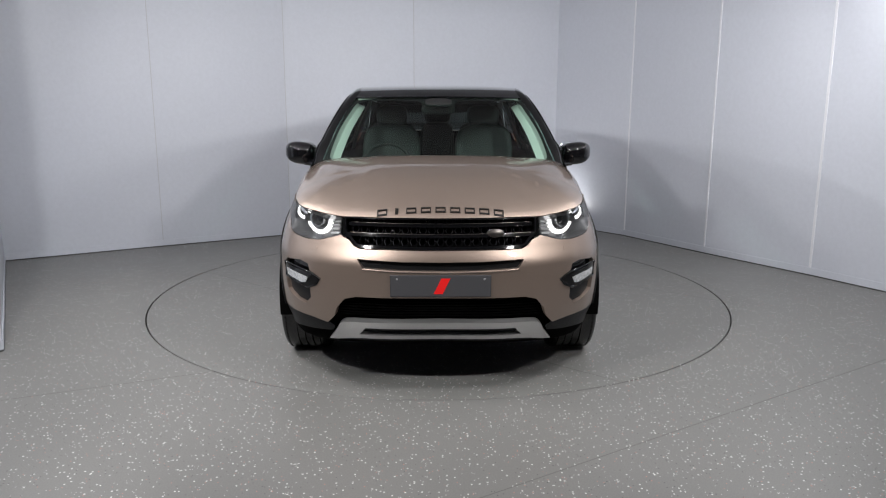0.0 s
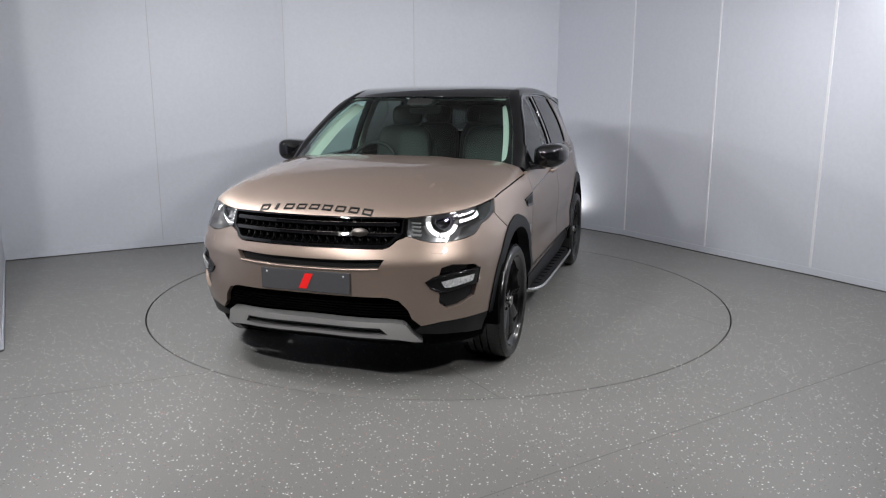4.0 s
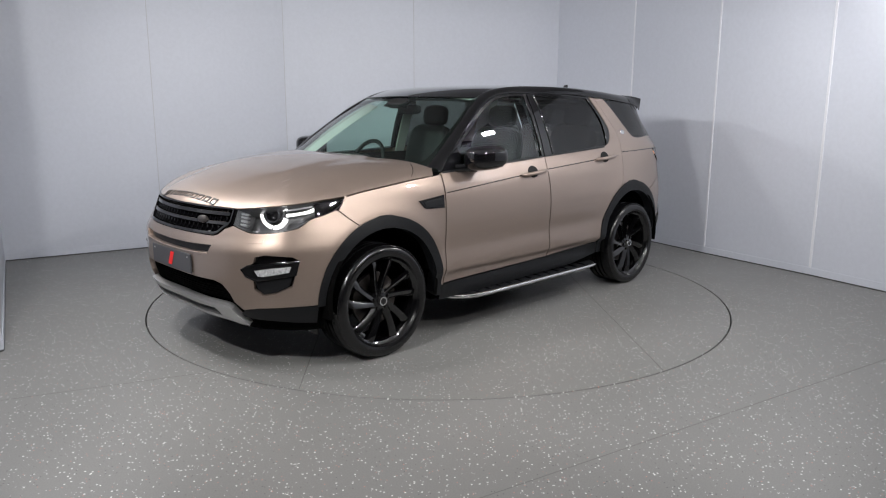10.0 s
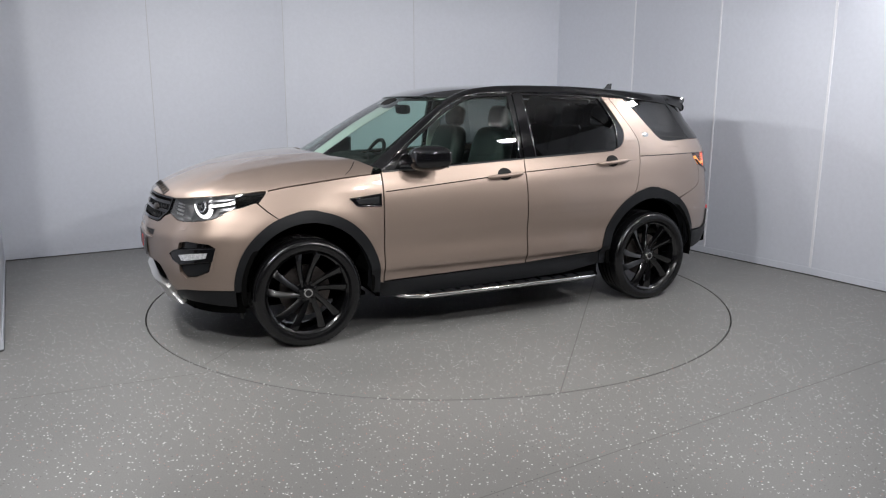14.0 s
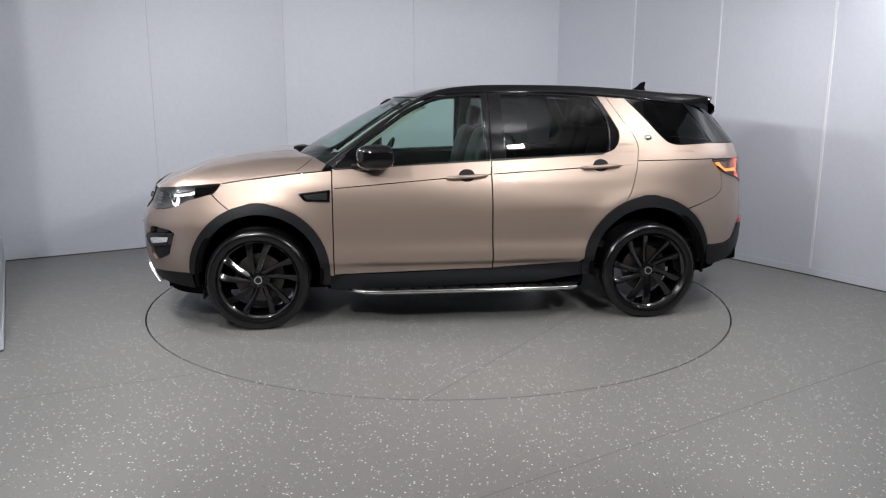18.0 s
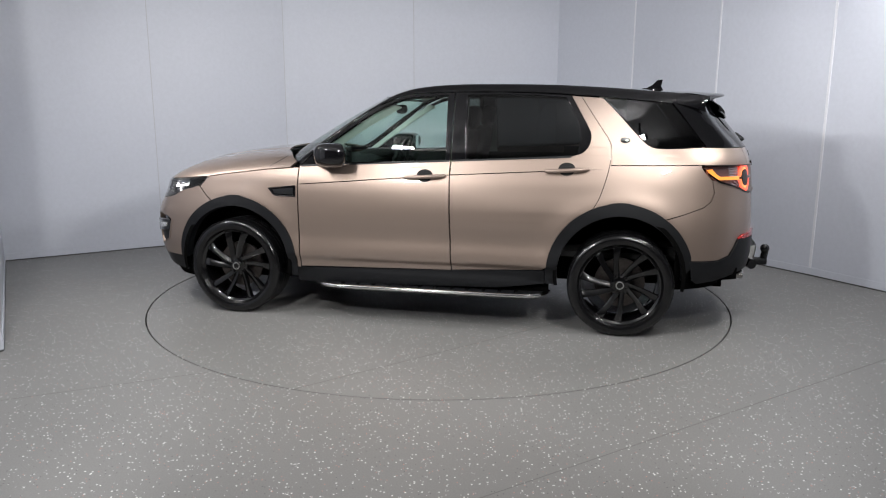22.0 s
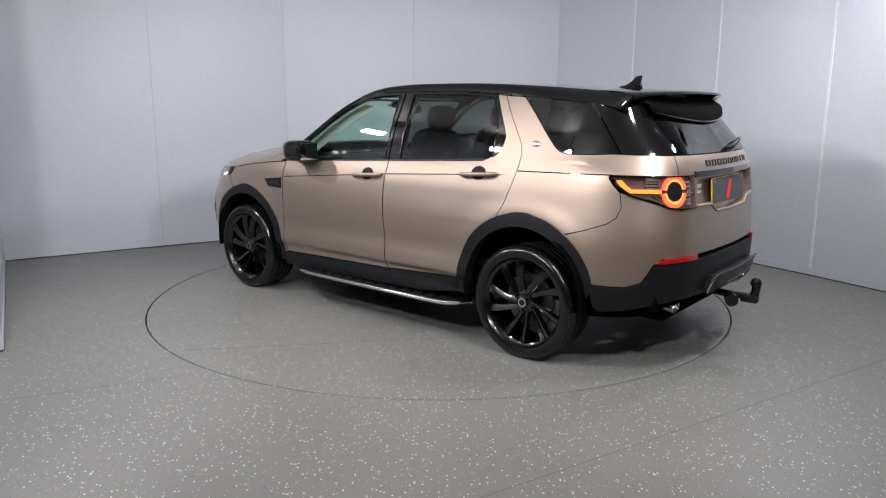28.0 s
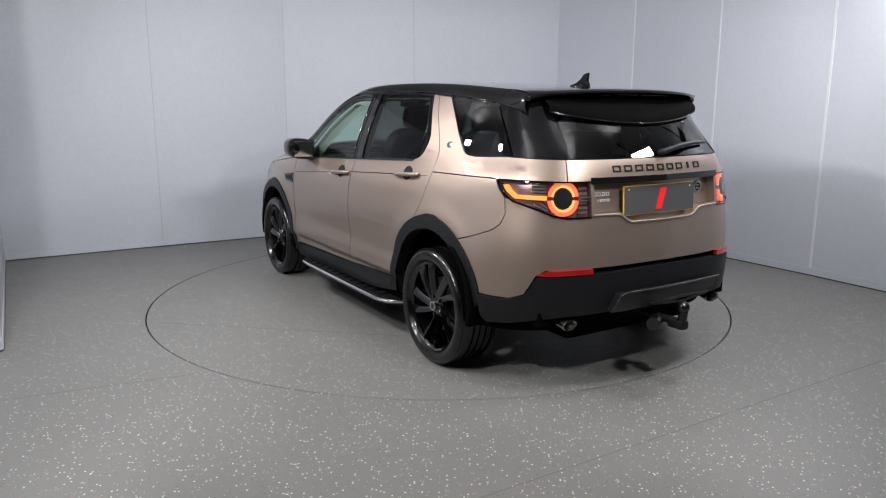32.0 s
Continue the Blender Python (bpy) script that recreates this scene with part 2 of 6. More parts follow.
def panel(name, fn, outline, mat, parent, holes=(), off=0.0, depth=0.012, step=0.06, side=1, label="", hole_depth=None, flip=1):
    """A sheet cut by its outline out of the surface fn(a, b) -> place, with its edges turned inwards. side -1 mirrors it in y."""
    rings = [list(outline)] + [list(h) for h in holes]
    flat = [Vector((a, b, 0)) for r in rings for a, b in r]
    tris = tessellate_polygon([[Vector((a, b, 0)) for a, b in r] for r in rings])
    bm = bmesh.new()
    vs = [bm.verts.new(v) for v in flat]
    for t in tris:
        try:
            bm.faces.new([vs[i] for i in t])
        except ValueError:
            pass
    bmesh.ops.remove_doubles(bm, verts=bm.verts, dist=1e-5)
    lo = [min(v[i] for v in flat) for i in (0, 1)]
    hi = [max(v[i] for v in flat) for i in (0, 1)]
    for i in (0, 1):
        no = (1, 0, 0) if i == 0 else (0, 1, 0)
        c = math.floor(lo[i] / step) * step + step * 0.5
        while c < hi[i]:
            bmesh.ops.bisect_plane(bm, geom=bm.verts[:] + bm.edges[:] + bm.faces[:], dist=1e-5, plane_co=[c * k for k in no], plane_no=no)
            c += step
    bm.verts.index_update()
    ab = [(v.co.x, v.co.y) for v in bm.verts]
    e = 0.006

    def normal(a, b):
        n = (fn(a + e, b) - fn(a - e, b)).cross(fn(a, b + e) - fn(a, b - e))
        n = n.normalized() if n.length > 1e-12 else Vector((0, 0, 1))
        return n * flip

    base = [fn(a, b) for a, b in ab]
    nor = [normal(a, b) for a, b in ab]
    pts = [p + n * off for p, n in zip(base, nor)]
    faces = [[v.index for v in f.verts] for f in bm.faces]
    rim = [(ed.verts[0].index, ed.verts[1].index, ed.link_faces[0]) for ed in bm.edges if len(ed.link_faces) == 1]
    out_edges = []
    for i, j, f in rim:
        k = [v.index for v in f.verts]
        a = k.index(i)
        out_edges.append((i, j) if k[(a + 1) % len(k)] == j else (j, i))
    bm.free()
    allp, alln, allf = list(pts), list(nor), list(faces)
    n_face = len(faces)
    low = {}
    for i, j in out_edges:
        for v in (i, j):
            if v not in low:
                low[v] = (len(allp), len(allp) + 1)
                allp += [pts[v], pts[v] - nor[v] * depth]
                alln += [nor[v], nor[v]]
    for i, j in out_edges:
        a, b, c, d = low[i][0], low[j][0], low[j][1], low[i][1]
        allf.append([b, a, d, c])
    if side < 0:
        allp = [Vector((p.x, -p.y, p.z)) for p in allp]
        alln = [Vector((n.x, -n.y, n.z)) for n in alln]
        allf = [f[::-1] for f in allf]
    # wind the faces to agree with the surface's normals
    f0 = allf[0]
    t = (allp[f0[1]] - allp[f0[0]]).cross(allp[f0[2]] - allp[f0[0]])
    if t.dot(alln[f0[0]]) < 0:
        allf = [f[::-1] for f in allf]
    me = bpy.data.meshes.new(name)
    me.from_pydata([tuple(p) for p in allp], [], allf)
    me.polygons.foreach_set("use_smooth", [k < n_face for k in range(len(allf))])
    loops = []
    for k, f in enumerate(allf):
        fnorm = me.polygons[k].normal
        loops += [tuple(alln[i]) if k < n_face else tuple(fnorm) for i in f]
    me.normals_split_custom_set(loops)
    me.materials.append(mat)
    ob = new(name, me)
    ob.parent = parent
    if label:
        tagged(ob, label)
    return ob


def loft(name, rows, mat, parent, side=1, label="", closed=False, thick=0.0):
    """A skin over rows of places (each row of equal length)."""
    me_v, me_f = [], []
    n = len(rows[0])
    for r in rows:
        me_v += [tuple((p[0], p[1] * side, p[2])) for p in r]
    for i in range(len(rows) - 1):
        for j in range(n if closed else n - 1):
            a, b = i * n + j, i * n + (j + 1) % n
            f = [a, b, b + n, a + n]
            me_f.append(f if side > 0 else f[::-1])
    bm = bmesh.new()
    vs = [bm.verts.new(v) for v in me_v]
    for f in me_f:
        try:
            bm.faces.new([vs[i] for i in f])
        except ValueError:
            pass
    if thick:
        bmesh.ops.recalc_face_normals(bm, faces=bm.faces)
        bmesh.ops.solidify(bm, geom=bm.faces[:], thickness=thick)
    bmesh.ops.recalc_face_normals(bm, faces=bm.faces)
    return part(name, bm, mat, parent, label, smooth=40)


def lathe(bm, profile, steps=48, axis="y", centre=(0, 0, 0), start=0.0, sweep=360.0):
    """Turns a profile of (radius, along) round an axis through centre."""
    full = abs(sweep - 360) < 1e-6
    n = steps if full else steps + 1
    rings = []
    for i in range(n):
        a = radians(start + sweep * i / steps)
        ring = []
        for r, h in profile:
            if axis == "y":
                v = (r * math.cos(a), h, r * math.sin(a))
            elif axis == "x":
                v = (h, r * math.cos(a), r * math.sin(a))
            else:
                v = (r * math.cos(a), r * math.sin(a), h)
            ring.append(bm.verts.new((v[0] + centre[0], v[1] + centre[1], v[2] + centre[2])))
        rings.append(ring)
    for i in range(n if full else n - 1):
        a, b = rings[i], rings[(i + 1) % n]
        for j in range(len(profile) - 1):
            try:
                bm.faces.new((a[j], b[j], b[j + 1], a[j + 1]))
            except ValueError:
                pass
    return rings


def tube(bm, pts, radius, seg=10, closed=False):
    """A round bar along a line of places; radius may be a list."""
    pts = [Vector(p) for p in pts]
    n = len(pts)
    rings = []
    up = Vector((0, 0, 1))
    for i, p in enumerate(pts):
        a = pts[(i - 1) % n] if closed or i > 0 else p
        b = pts[(i + 1) % n] if closed or i < n - 1 else p
        d = (b - a).normalized()
        s = d.cross(up)
        if s.length < 1e-3:
            s = d.cross(Vector((1, 0, 0)))
        s.normalize()
        w = s.cross(d)
        r = radius[i] if isinstance(radius, (list, tuple)) else radius
        rings.append([bm.verts.new(p + (s * math.cos(t) + w * math.sin(t)) * r) for t in (2 * math.pi * k / seg for k in range(seg))])
    for i in range(n if closed else n - 1):
        a, b = rings[i], rings[(i + 1) % n]
        for k in range(seg):
            bm.faces.new((a[k], a[(k + 1) % seg], b[(k + 1) % seg], b[k]))
    if not closed:
        bm.faces.new(rings[0][::-1])
        bm.faces.new(rings[-1])


# ---------------------------------------------------------------- the room
TABLE_R = 2.243


def ring_floor():
    """The floor: one sheet with a round opening for the turntable."""
    bm = bmesh.new()
    n = 160
    inner, low, outer = [], [], []
    for i in range(n):
        a = 2 * math.pi * i / n
        c, s = math.cos(a), math.sin(a)
        inner.append(bm.verts.new((c * (TABLE_R + 0.010), s * (TABLE_R + 0.010), 0)))
        low.append(bm.verts.new((c * (TABLE_R + 0.010), s * (TABLE_R + 0.010), -0.08)))
        k = 11.0 / max(abs(c), abs(s))
        outer.append(bm.verts.new((c * k, s * k, 0)))
    for i in range(n):
        j = (i + 1) % n
        bm.faces.new((inner[i], outer[i], outer[j], inner[j]))
        bm.faces.new((low[i], inner[i], inner[j], low[j]))
    bm.faces.new(low)
    ob = part("floor", bm, FLOOR)
    return tagged(ob, "grey speckled vinyl studio floor round a turntable", "floor", kind="structure")


floor = ring_floor()
# two welded joints in the vinyl
for (ax, ay), (bx, by) in (((-2.63, -2.41), (-1.30, -1.84)), ((-0.62, -3.69), (3.78, -0.97))):
    bm = bmesh.new()
    d = Vector((bx - ax, by - ay, 0)).normalized()
    s = Vector((-d.y, d.x, 0)) * 0.003
    q = [Vector((ax, ay, 0.001)) - s, Vector((bx, by, 0.001)) - s, Vector((bx, by, 0.001)) + s, Vector((ax, ay, 0.001)) + s]
    bm.faces.new([bm.verts.new(p) for p in q])
    ob = part("floor_joint", bm, material("joint_weld", (0.115, 0.113, 0.108), 0.6), floor)

# plan of the walls, clockwise from the back of the left side
BACK = [(-4.24, 1.13), (-2.98, 1.90), (-1.75, 2.62), (-0.30, 3.00), (1.47, 3.464), (2.18, 2.595), (2.757, 1.575), (3.362, 0.585), (3.75, -0.13), (3.80, -2.2), (3.80, -8.0), (-3.6, -8.0), (-3.6, -3.2), (-2.72, -1.48)]


def wall(name, a, b, label, mat):
    a, b = Vector((*a, 0)), Vector((*b, 0))
    d = (b - a).normalized()
    n = Vector((d.y, -d.x, 0))        # towards the room
    if n.dot(-a) < 0:
        n = -n
    bm = bmesh.new()
    t = 0.12
    co = [a, b, b - n * t, a - n * t]
    lo = [bm.verts.new(p) for p in co]
    up = [bm.verts.new(p + Vector((0, 0, CEIL))) for p in co]
    bm.faces.new(lo[::-1])
    bm.faces.new(up)
    for i in range(4):
        j = (i + 1) % 4
        bm.faces.new((lo[i], lo[j], up[j], up[i]))
    bmesh.ops.recalc_face_normals(bm, faces=bm.faces)
    ob = part(name, bm, mat)
    tagged(ob, label, "wall", kind="structure")
    bm = bmesh.new()
    h = 0.072
    co = [a + n * 0.001, b + n * 0.001, b + n * 0.007, a + n * 0.007]
    lo = [bm.verts.new(p) for p in co]
    up = [bm.verts.new(p + Vector((0, 0, h))) for p in co]
    bm.faces.new(up)
    for i in range(4):
        j = (i + 1) % 4
        bm.faces.new((lo[i], lo[j], up[j], up[i]))
    bmesh.ops.recalc_face_normals(bm, faces=bm.faces)
    # dark strip at the foot: seal line and the skirting's shade in one colour
    box_n = n * 0.010
    seal = bmesh.new()
    q = [a + n * 0.0075, b + n * 0.0075, b + box_n, a + box_n]
    lo2 = [seal.verts.new(p) for p in q]
    up2 = [seal.verts.new(p + Vector((0, 0, 0.010))) for p in q]
    seal.faces.new(up2)
    for i in range(4):
        j = (i + 1) % 4
        seal.faces.new((lo2[i], lo2[j], up2[j], up2[i]))
    bmesh.ops.recalc_face_normals(seal, faces=seal.faces)
    sk = part("baseboard", bm, WALL)
    part("sealant_shade", seal, SEALANT_SHADE, sk, "thin dark seal line and contact shade under the skirting")
    tagged(sk, "low pale grey skirting along the wall", "baseboard", kind="structure")
    return n


normals = []
# three unseen walls behind the camera are dark to deepen the car's reflections
for i in range(len(BACK)):
    normals.append(wall("wall_%d" % (i + 1), BACK[i], BACK[(i + 1) % len(BACK)], "unseen dark grey wall behind the camera, added to darken reflections" if i in (9, 10, 11) else "smooth pale grey studio wall panel", DARK_WALL if i in (9, 10, 11) else WALL))


def batten(p, n, width, mat, proud, label):
    bm = bmesh.new()
    p, n = Vector((*p, 0)), n.normalized()
    s = Vector((-n.y, n.x, 0))
    m = Matrix(((s.x, n.x, 0, p.x), (s.y, n.y, 0, p.y), (0, 0, 1, 0), (0, 0, 0, 1)))
    box(bm, -width / 2, width / 2, -0.01, proud, 0.072, CEIL, 0.002, m)
    ob = part("trim", bm, mat)
    tagged(ob, label, "trim", kind="structure")


for k, w in ((5, 0.016), (6, 0.018), (7, 0.022)):
    batten(BACK[k], normals[k] + normals[k - 1], w, TRIM_WHITE, 0.008, "narrow white joint strip between wall panels")
JOINT = material("panel_joint", (0.42, 0.43, 0.46), 0.5)
for k in (1, 2, 3):
    batten(BACK[k], normals[k] + normals[k - 1], 0.008, JOINT, 0.0015, "thin grey joint between wall panels")

bm = bmesh.new()
box(bm, -6, 6, -9, 6, CEIL, CEIL + 0.1)
tagged(part("ceiling", bm, CEILING), "plain grey studio ceiling", "ceiling", kind="structure")


def lamp_head(p):
    th = empty("lamp_head")
    tagged(th, "oblong white LED lamp head on a ceiling arm, switched on", "studio lamp", "lamp heads round the turntable")
    th.matrix_basis = head_pose(p)
    h = HEAD_SIZE / 2
    bm = bmesh.new()
    v = h * 0.55
    box(bm, -h - 0.02, h + 0.02, -v - 0.02, v + 0.02, 0.0, 0.06, 0.008)
    part("housing", bm, TRIM_BLACK, th)
    bm = bmesh.new()
    box(bm, -h, h, -v, v, -0.02, -0.002)
    part("diffuser", bm, DIFFUSER, th)
    bm = bmesh.new()
    up = th.matrix_basis.inverted()
    tube(bm, [up @ Vector((p[0], p[1], p[2] + 0.03)), up @ Vector((p[0], p[1], CEIL))], 0.015, 8)
    part("arm", bm, TRIM_BLACK, th)


for p, w, up in HEADS:
    lamp_head(p)

# an unseen small lamp added on the floor behind the car lights the corner
corner_fill = empty("corner_fill_lamp")
tagged(corner_fill, "unseen floor lamp added for the glow in the wall corner", "floor lamp")
corner_fill.location = (1.34, 3.06, 0.0)
bm = bmesh.new()
lathe(bm, [(0.0, 0.0), (0.07, 0.0), (0.07, 0.012), (0.012, 0.02), (0.012, 0.10)], 24, "z")
part("base", bm, TRIM_BLACK, corner_fill, smooth=40)
bm = bmesh.new()
box(bm, -0.06, 0.06, -0.05, 0.05, 0.10, 0.22, 0.01)
part("housing", bm, TRIM_BLACK, corner_fill)
area_lamp("corner_fill_light", (1.36, 3.09, 0.235), (1.56, 3.40, 1.0), 0.08, 4.6)

# an unseen lamp head added to brighten the wall beside the view
wash = empty("wall_washer")
tagged(wash, "unseen oblong lamp head added to brighten the pale wall", "studio lamp", "lamp heads round the turntable")
wash.matrix_basis = look((3.22, -0.72, 2.62), (3.74, -0.35, 2.42))
for th, watts in ((wash, 15.0),):
    bm = bmesh.new()
    box(bm, -0.12, 0.12, -0.07, 0.07, 0.0, 0.05, 0.008)
    part("housing", bm, TRIM_BLACK, th)
    bm = bmesh.new()
    box(bm, -0.10, 0.10, -0.055, 0.055, -0.012, -0.002)
    part("diffuser", bm, DIFFUSER, th)
    bm = bmesh.new()
    inv, at = th.matrix_basis.inverted(), th.matrix_basis.translation
    tube(bm, [inv @ (at + Vector((0, -0.10, 0.0))), inv @ Vector((at.x, at.y - 0.10, CEIL))], 0.012, 8)
    part("arm", bm, TRIM_BLACK, th)
    front = th.matrix_basis @ Vector((0, 0, -0.02))
    area_lamp("wall_fill_light", front, front + th.matrix_basis.to_3x3() @ Vector((0, 0, -1)), 0.2, watts)

# ---------------------------------------------------------------- the turntable
turntable = empty("turntable")
tagged(turntable, "round grey speckled vinyl turntable set flush in the floor", "turntable")
bm = bmesh.new()
lathe(bm, [(0.0, 0.0), (0.8, 0.0), (1.6, 0.0), (TABLE_R - 0.002, 0.0), (TABLE_R, -0.003), (TABLE_R, -0.06), (0.0, -0.06)], 160, "z")
bmesh.ops.remove_doubles(bm, verts=bm.verts, dist=1e-4)
bmesh.ops.recalc_face_normals(bm, faces=bm.faces)
part("disc", bm, FLOOR, turntable)
WELD = material("table_weld", (0.11, 0.108, 0.104), 0.6)
for off in (-1.21, 0.86):
    d, n = Vector((0.656, 0.755, 0)), Vector((0.755, -0.656, 0))
    half = math.sqrt(TABLE_R**2 - off**2) - 0.01
    bm = bmesh.new()
    q = [n * (off + a) + d * b for a, b in ((-0.0028, -half), (0.0028, -half), (0.0028, half), (-0.0028, half))]
    bm.faces.new([bm.verts.new(p + Vector((0, 0, 0.001))) for p in q])
    bmesh.ops.recalc_face_normals(bm, faces=bm.faces)
    part("joint", bm, WELD, turntable, "dark welded joint across the vinyl")

# ---------------------------------------------------------------- the car's body surface
# plan line of the flank from the nose's middle round to the tail's middle
_PLAN = curve([(2.214, 0.0), (2.205, 0.25), (2.167, 0.45), (2.098, 0.63), (1.995, 0.765), (1.87, 0.85), (1.65, 0.908), (1.3, 0.93), (0.8, 0.932), (0.0, 0.932), (-0.8, 0.93), (-1.35, 0.925), (-1.7, 0.905), (-1.955, 0.852), (-2.14, 0.745), (-2.252, 0.585), (-2.30, 0.35), (-2.317, 0.0)], 40)
_PLAN = np.array(_PLAN)
_PLAN[0, 1] = _PLAN[-1, 1] = 0.0
_ARC = np.concatenate([[0], np.cumsum(np.hypot(*np.diff(_PLAN, axis=0).T))])
GIRTH = float(_ARC[-1])
_tan = np.gradient(_PLAN, _ARC, axis=0)
_tan[0], _tan[-1] = (0, 1), (0, -1)
_NOR = np.stack([_tan[:, 1], -_tan[:, 0]], -1)
_NOR /= np.linalg.norm(_NOR, axis=1)[:, None]


def at_x(x):
    return float(np.interp(-x, -_PLAN[:, 0], _ARC))


_front = _PLAN[:, 0] > 1.35
_rear = _PLAN[:, 0] < -1.4


def nose(y):
    u = float(np.interp(abs(y), _PLAN[_front, 1], _ARC[_front]))
    return u if y >= 0 else -u


def tail(y):
    u = float(np.interp(abs(y), _PLAN[_rear, 1][::-1], _ARC[_rear][::-1]))
    return u if y >= 0 else 2 * GIRTH - u


# how far the skin stands in from the plan line, height by height, at stations round the car
_Z = (0.20, 0.30, 0.42, 0.465, 0.50, 0.60, 0.70, 0.80, 0.87, 0.94, 1.0, 1.06, 1.13, 1.24, 1.40, 1.55, 1.66)
_GLASS = (-.070, -.1033, -.1648, -.2363, -.297)      # the side windows' even lean
_STATIONS = [
    (0.0, (-.17, -.10, -.035, -.02, -.014, -.004, 0, -.025, -.056, -.078, -.11, -.17, -.26, -.40, -.6, -.8, -.9)),
    (nose(0.55), (-.13, -.07, -.02, -.01, -.004, 0, 0, -.042, -.078, -.105, -.148, -.20, -.28, -.40, -.5, -.6, -.7)),
    (at_x(1.9), (-.09, -.05, -.015, -.008, -.004, 0, 0, -.025, -.05, -.075, -.115, -.17, -.25, -.33, -.4, -.5, -.6)),
    (at_x(1.5), (-.05, -.03, -.01, -.005, -.002, 0, 0, -.010, -.028, -.050, -.074, -.11, -.16, -.23, -.31, -.4, -.5)),
    (at_x(0.8), (-.06, -.035, -.028, -.004, -.005, -.010, -.003, 0, -.001, -.006, -.018, -.042, *_GLASS)),
    (at_x(-0.1), (-.06, -.035, -.034, -.008, -.008, -.016, -.006, -.001, -.004, -.012, -.024, -.044, *_GLASS)),
    (at_x(-1.05), (-.06, -.035, -.028, -.004, -.005, -.012, -.004, -.003, -.010, -.022, -.033, -.050, -.073, *_GLASS[1:])),
    (at_x(-1.42), (-.05, -.03, -.01, -.005, -.002, 0, 0, -.004, -.012, -.024, -.036, -.052, -.076, -.117, -.180, -.243, -.292)),
    (at_x(-1.95), (-.09, -.05, -.02, -.01, -.007, -.002, 0, -.006, -.016, -.028, -.038, -.048, -.064, -.130, -.205, -.265, -.32)),
    (tail(0.57), (-.20, -.11, -.03, -.015, -.009, -.002, 0, -.004, -.010, -.016, -.022, -.030, -.040, -.085, -.225, -.345, -.41)),
    (GIRTH, (-.22, -.13, -.035, -.015, -.006, 0, 0, -.004, -.010, -.014, -.018, -.022, -.028, -.062, -.205, -.32, -.38)),
]
_SU = [s[0] for s in _STATIONS]
FW, RW = (1.324, 0.346), (-1.417, 0.346)          # wheel centres
FA, RA = (1.308, 0.40), (-1.402, 0.415)           # arch centres
_cache = {}


def _inset(u, z):
    key = round(z, 5)
    if key not in _cache:
        if len(_cache) > 60000:
            _cache.clear()
        _cache[key] = [hermite(_Z, s[1], z) for s in _STATIONS]
    return hermite(_SU, _cache[key], u)


def skin(u, z):
    """The place on the body's side at u along its girth and height z; past the middle it is mirrored."""
    flip = 1
    if u < 0:
        u, flip = -u, -1
    elif u > GIRTH:
        u, flip = 2 * GIRTH - u, -1
    o = _inset(u, z)
    x, y = np.interp(u, _ARC, _PLAN[:, 0]), np.interp(u, _ARC, _PLAN[:, 1])
    nx, ny = np.interp(u, _ARC, _NOR[:, 0]), np.interp(u, _ARC, _NOR[:, 1])
    # the sheet flares a little round the wheel arches
    for (ax, az), ar in ((FA, 0.466), (RA, 0.472)):
        if abs(x - ax) < 0.75 and z > 0.36:
            d = max(math.hypot(x - ax, z - az) - ar, 0.0)
            o += 0.010 * math.exp(-((d / 0.075) ** 2))
    return Vector((x + nx * o, (y + ny * o) * flip, z))


def window_skin(u, z):
    """The windows' own surface: evenly curved glass, flush with the body at the belt."""
    base = skin(u, 1.13)
    d = z - 1.13
    v = min(max(u, at_x(0.85)), at_x(-1.3))
    mid = (v - at_x(-0.25)) / (at_x(-1.3) - at_x(0.85))
    inset = 0.262 * d + 0.33 * d * d + 0.018 * mid * mid - 0.002
    return Vector((base.x, base.y - inset, z))


def rear_glass_skin(u, z):
    flip = -1 if u > GIRTH else 1
    w = 2 * GIRTH - u if u > GIRTH else u
    base = skin(w, 1.24)
    d = z - 1.24
    k = (GIRTH - w) / (GIRTH - tail(0.6))
    p = base + Vector((0.76 * d + 0.18 * d * d, 0, d))
    return Vector((p.x, (p.y - 0.22 * d * k) * flip, z))


def flank(x, z):
    return skin(at_x(x), z)


def sides(pts):
    """Outline on the flank from (x, z) to (u, z)."""
    return [(at_x(x), z) for x, z in pts]


def arc(cx, cz, r, a0, a1, n=18, bump=0.0):
    out = []
    for i in range(n + 1):
        a = a0 + (a1 - a0) * i / n
        k = r + bump * min(max((9.5 - abs(a - 90)) / 2.0, 0.0), 1.0)
        out.append((cx + k * math.cos(radians(a)), cz + k * math.sin(radians(a))))
    return out


car = empty("car")
tagged(car, "bronze metallic off-road car with black roof and wheels on turntable", "car")


def both(name, fn, outline, mat, parents=(car, car), **kw):
    a = panel(name, fn, outline, mat, parents[0], side=1, **kw)
    b = panel(name, fn, outline, mat, parents[1], side=-1, **kw)
    return a, b


BONNET_LINE = [(1.552, 0.988), (1.425, 1.009), (1.25, 1.031), (1.07, 1.053), (0.82, 1.075)]

# dark inner shell behind the gaps
shell_z = (0.24, 0.32, 0.42, 0.55, 0.68, 0.79, 0.9, 1.0)


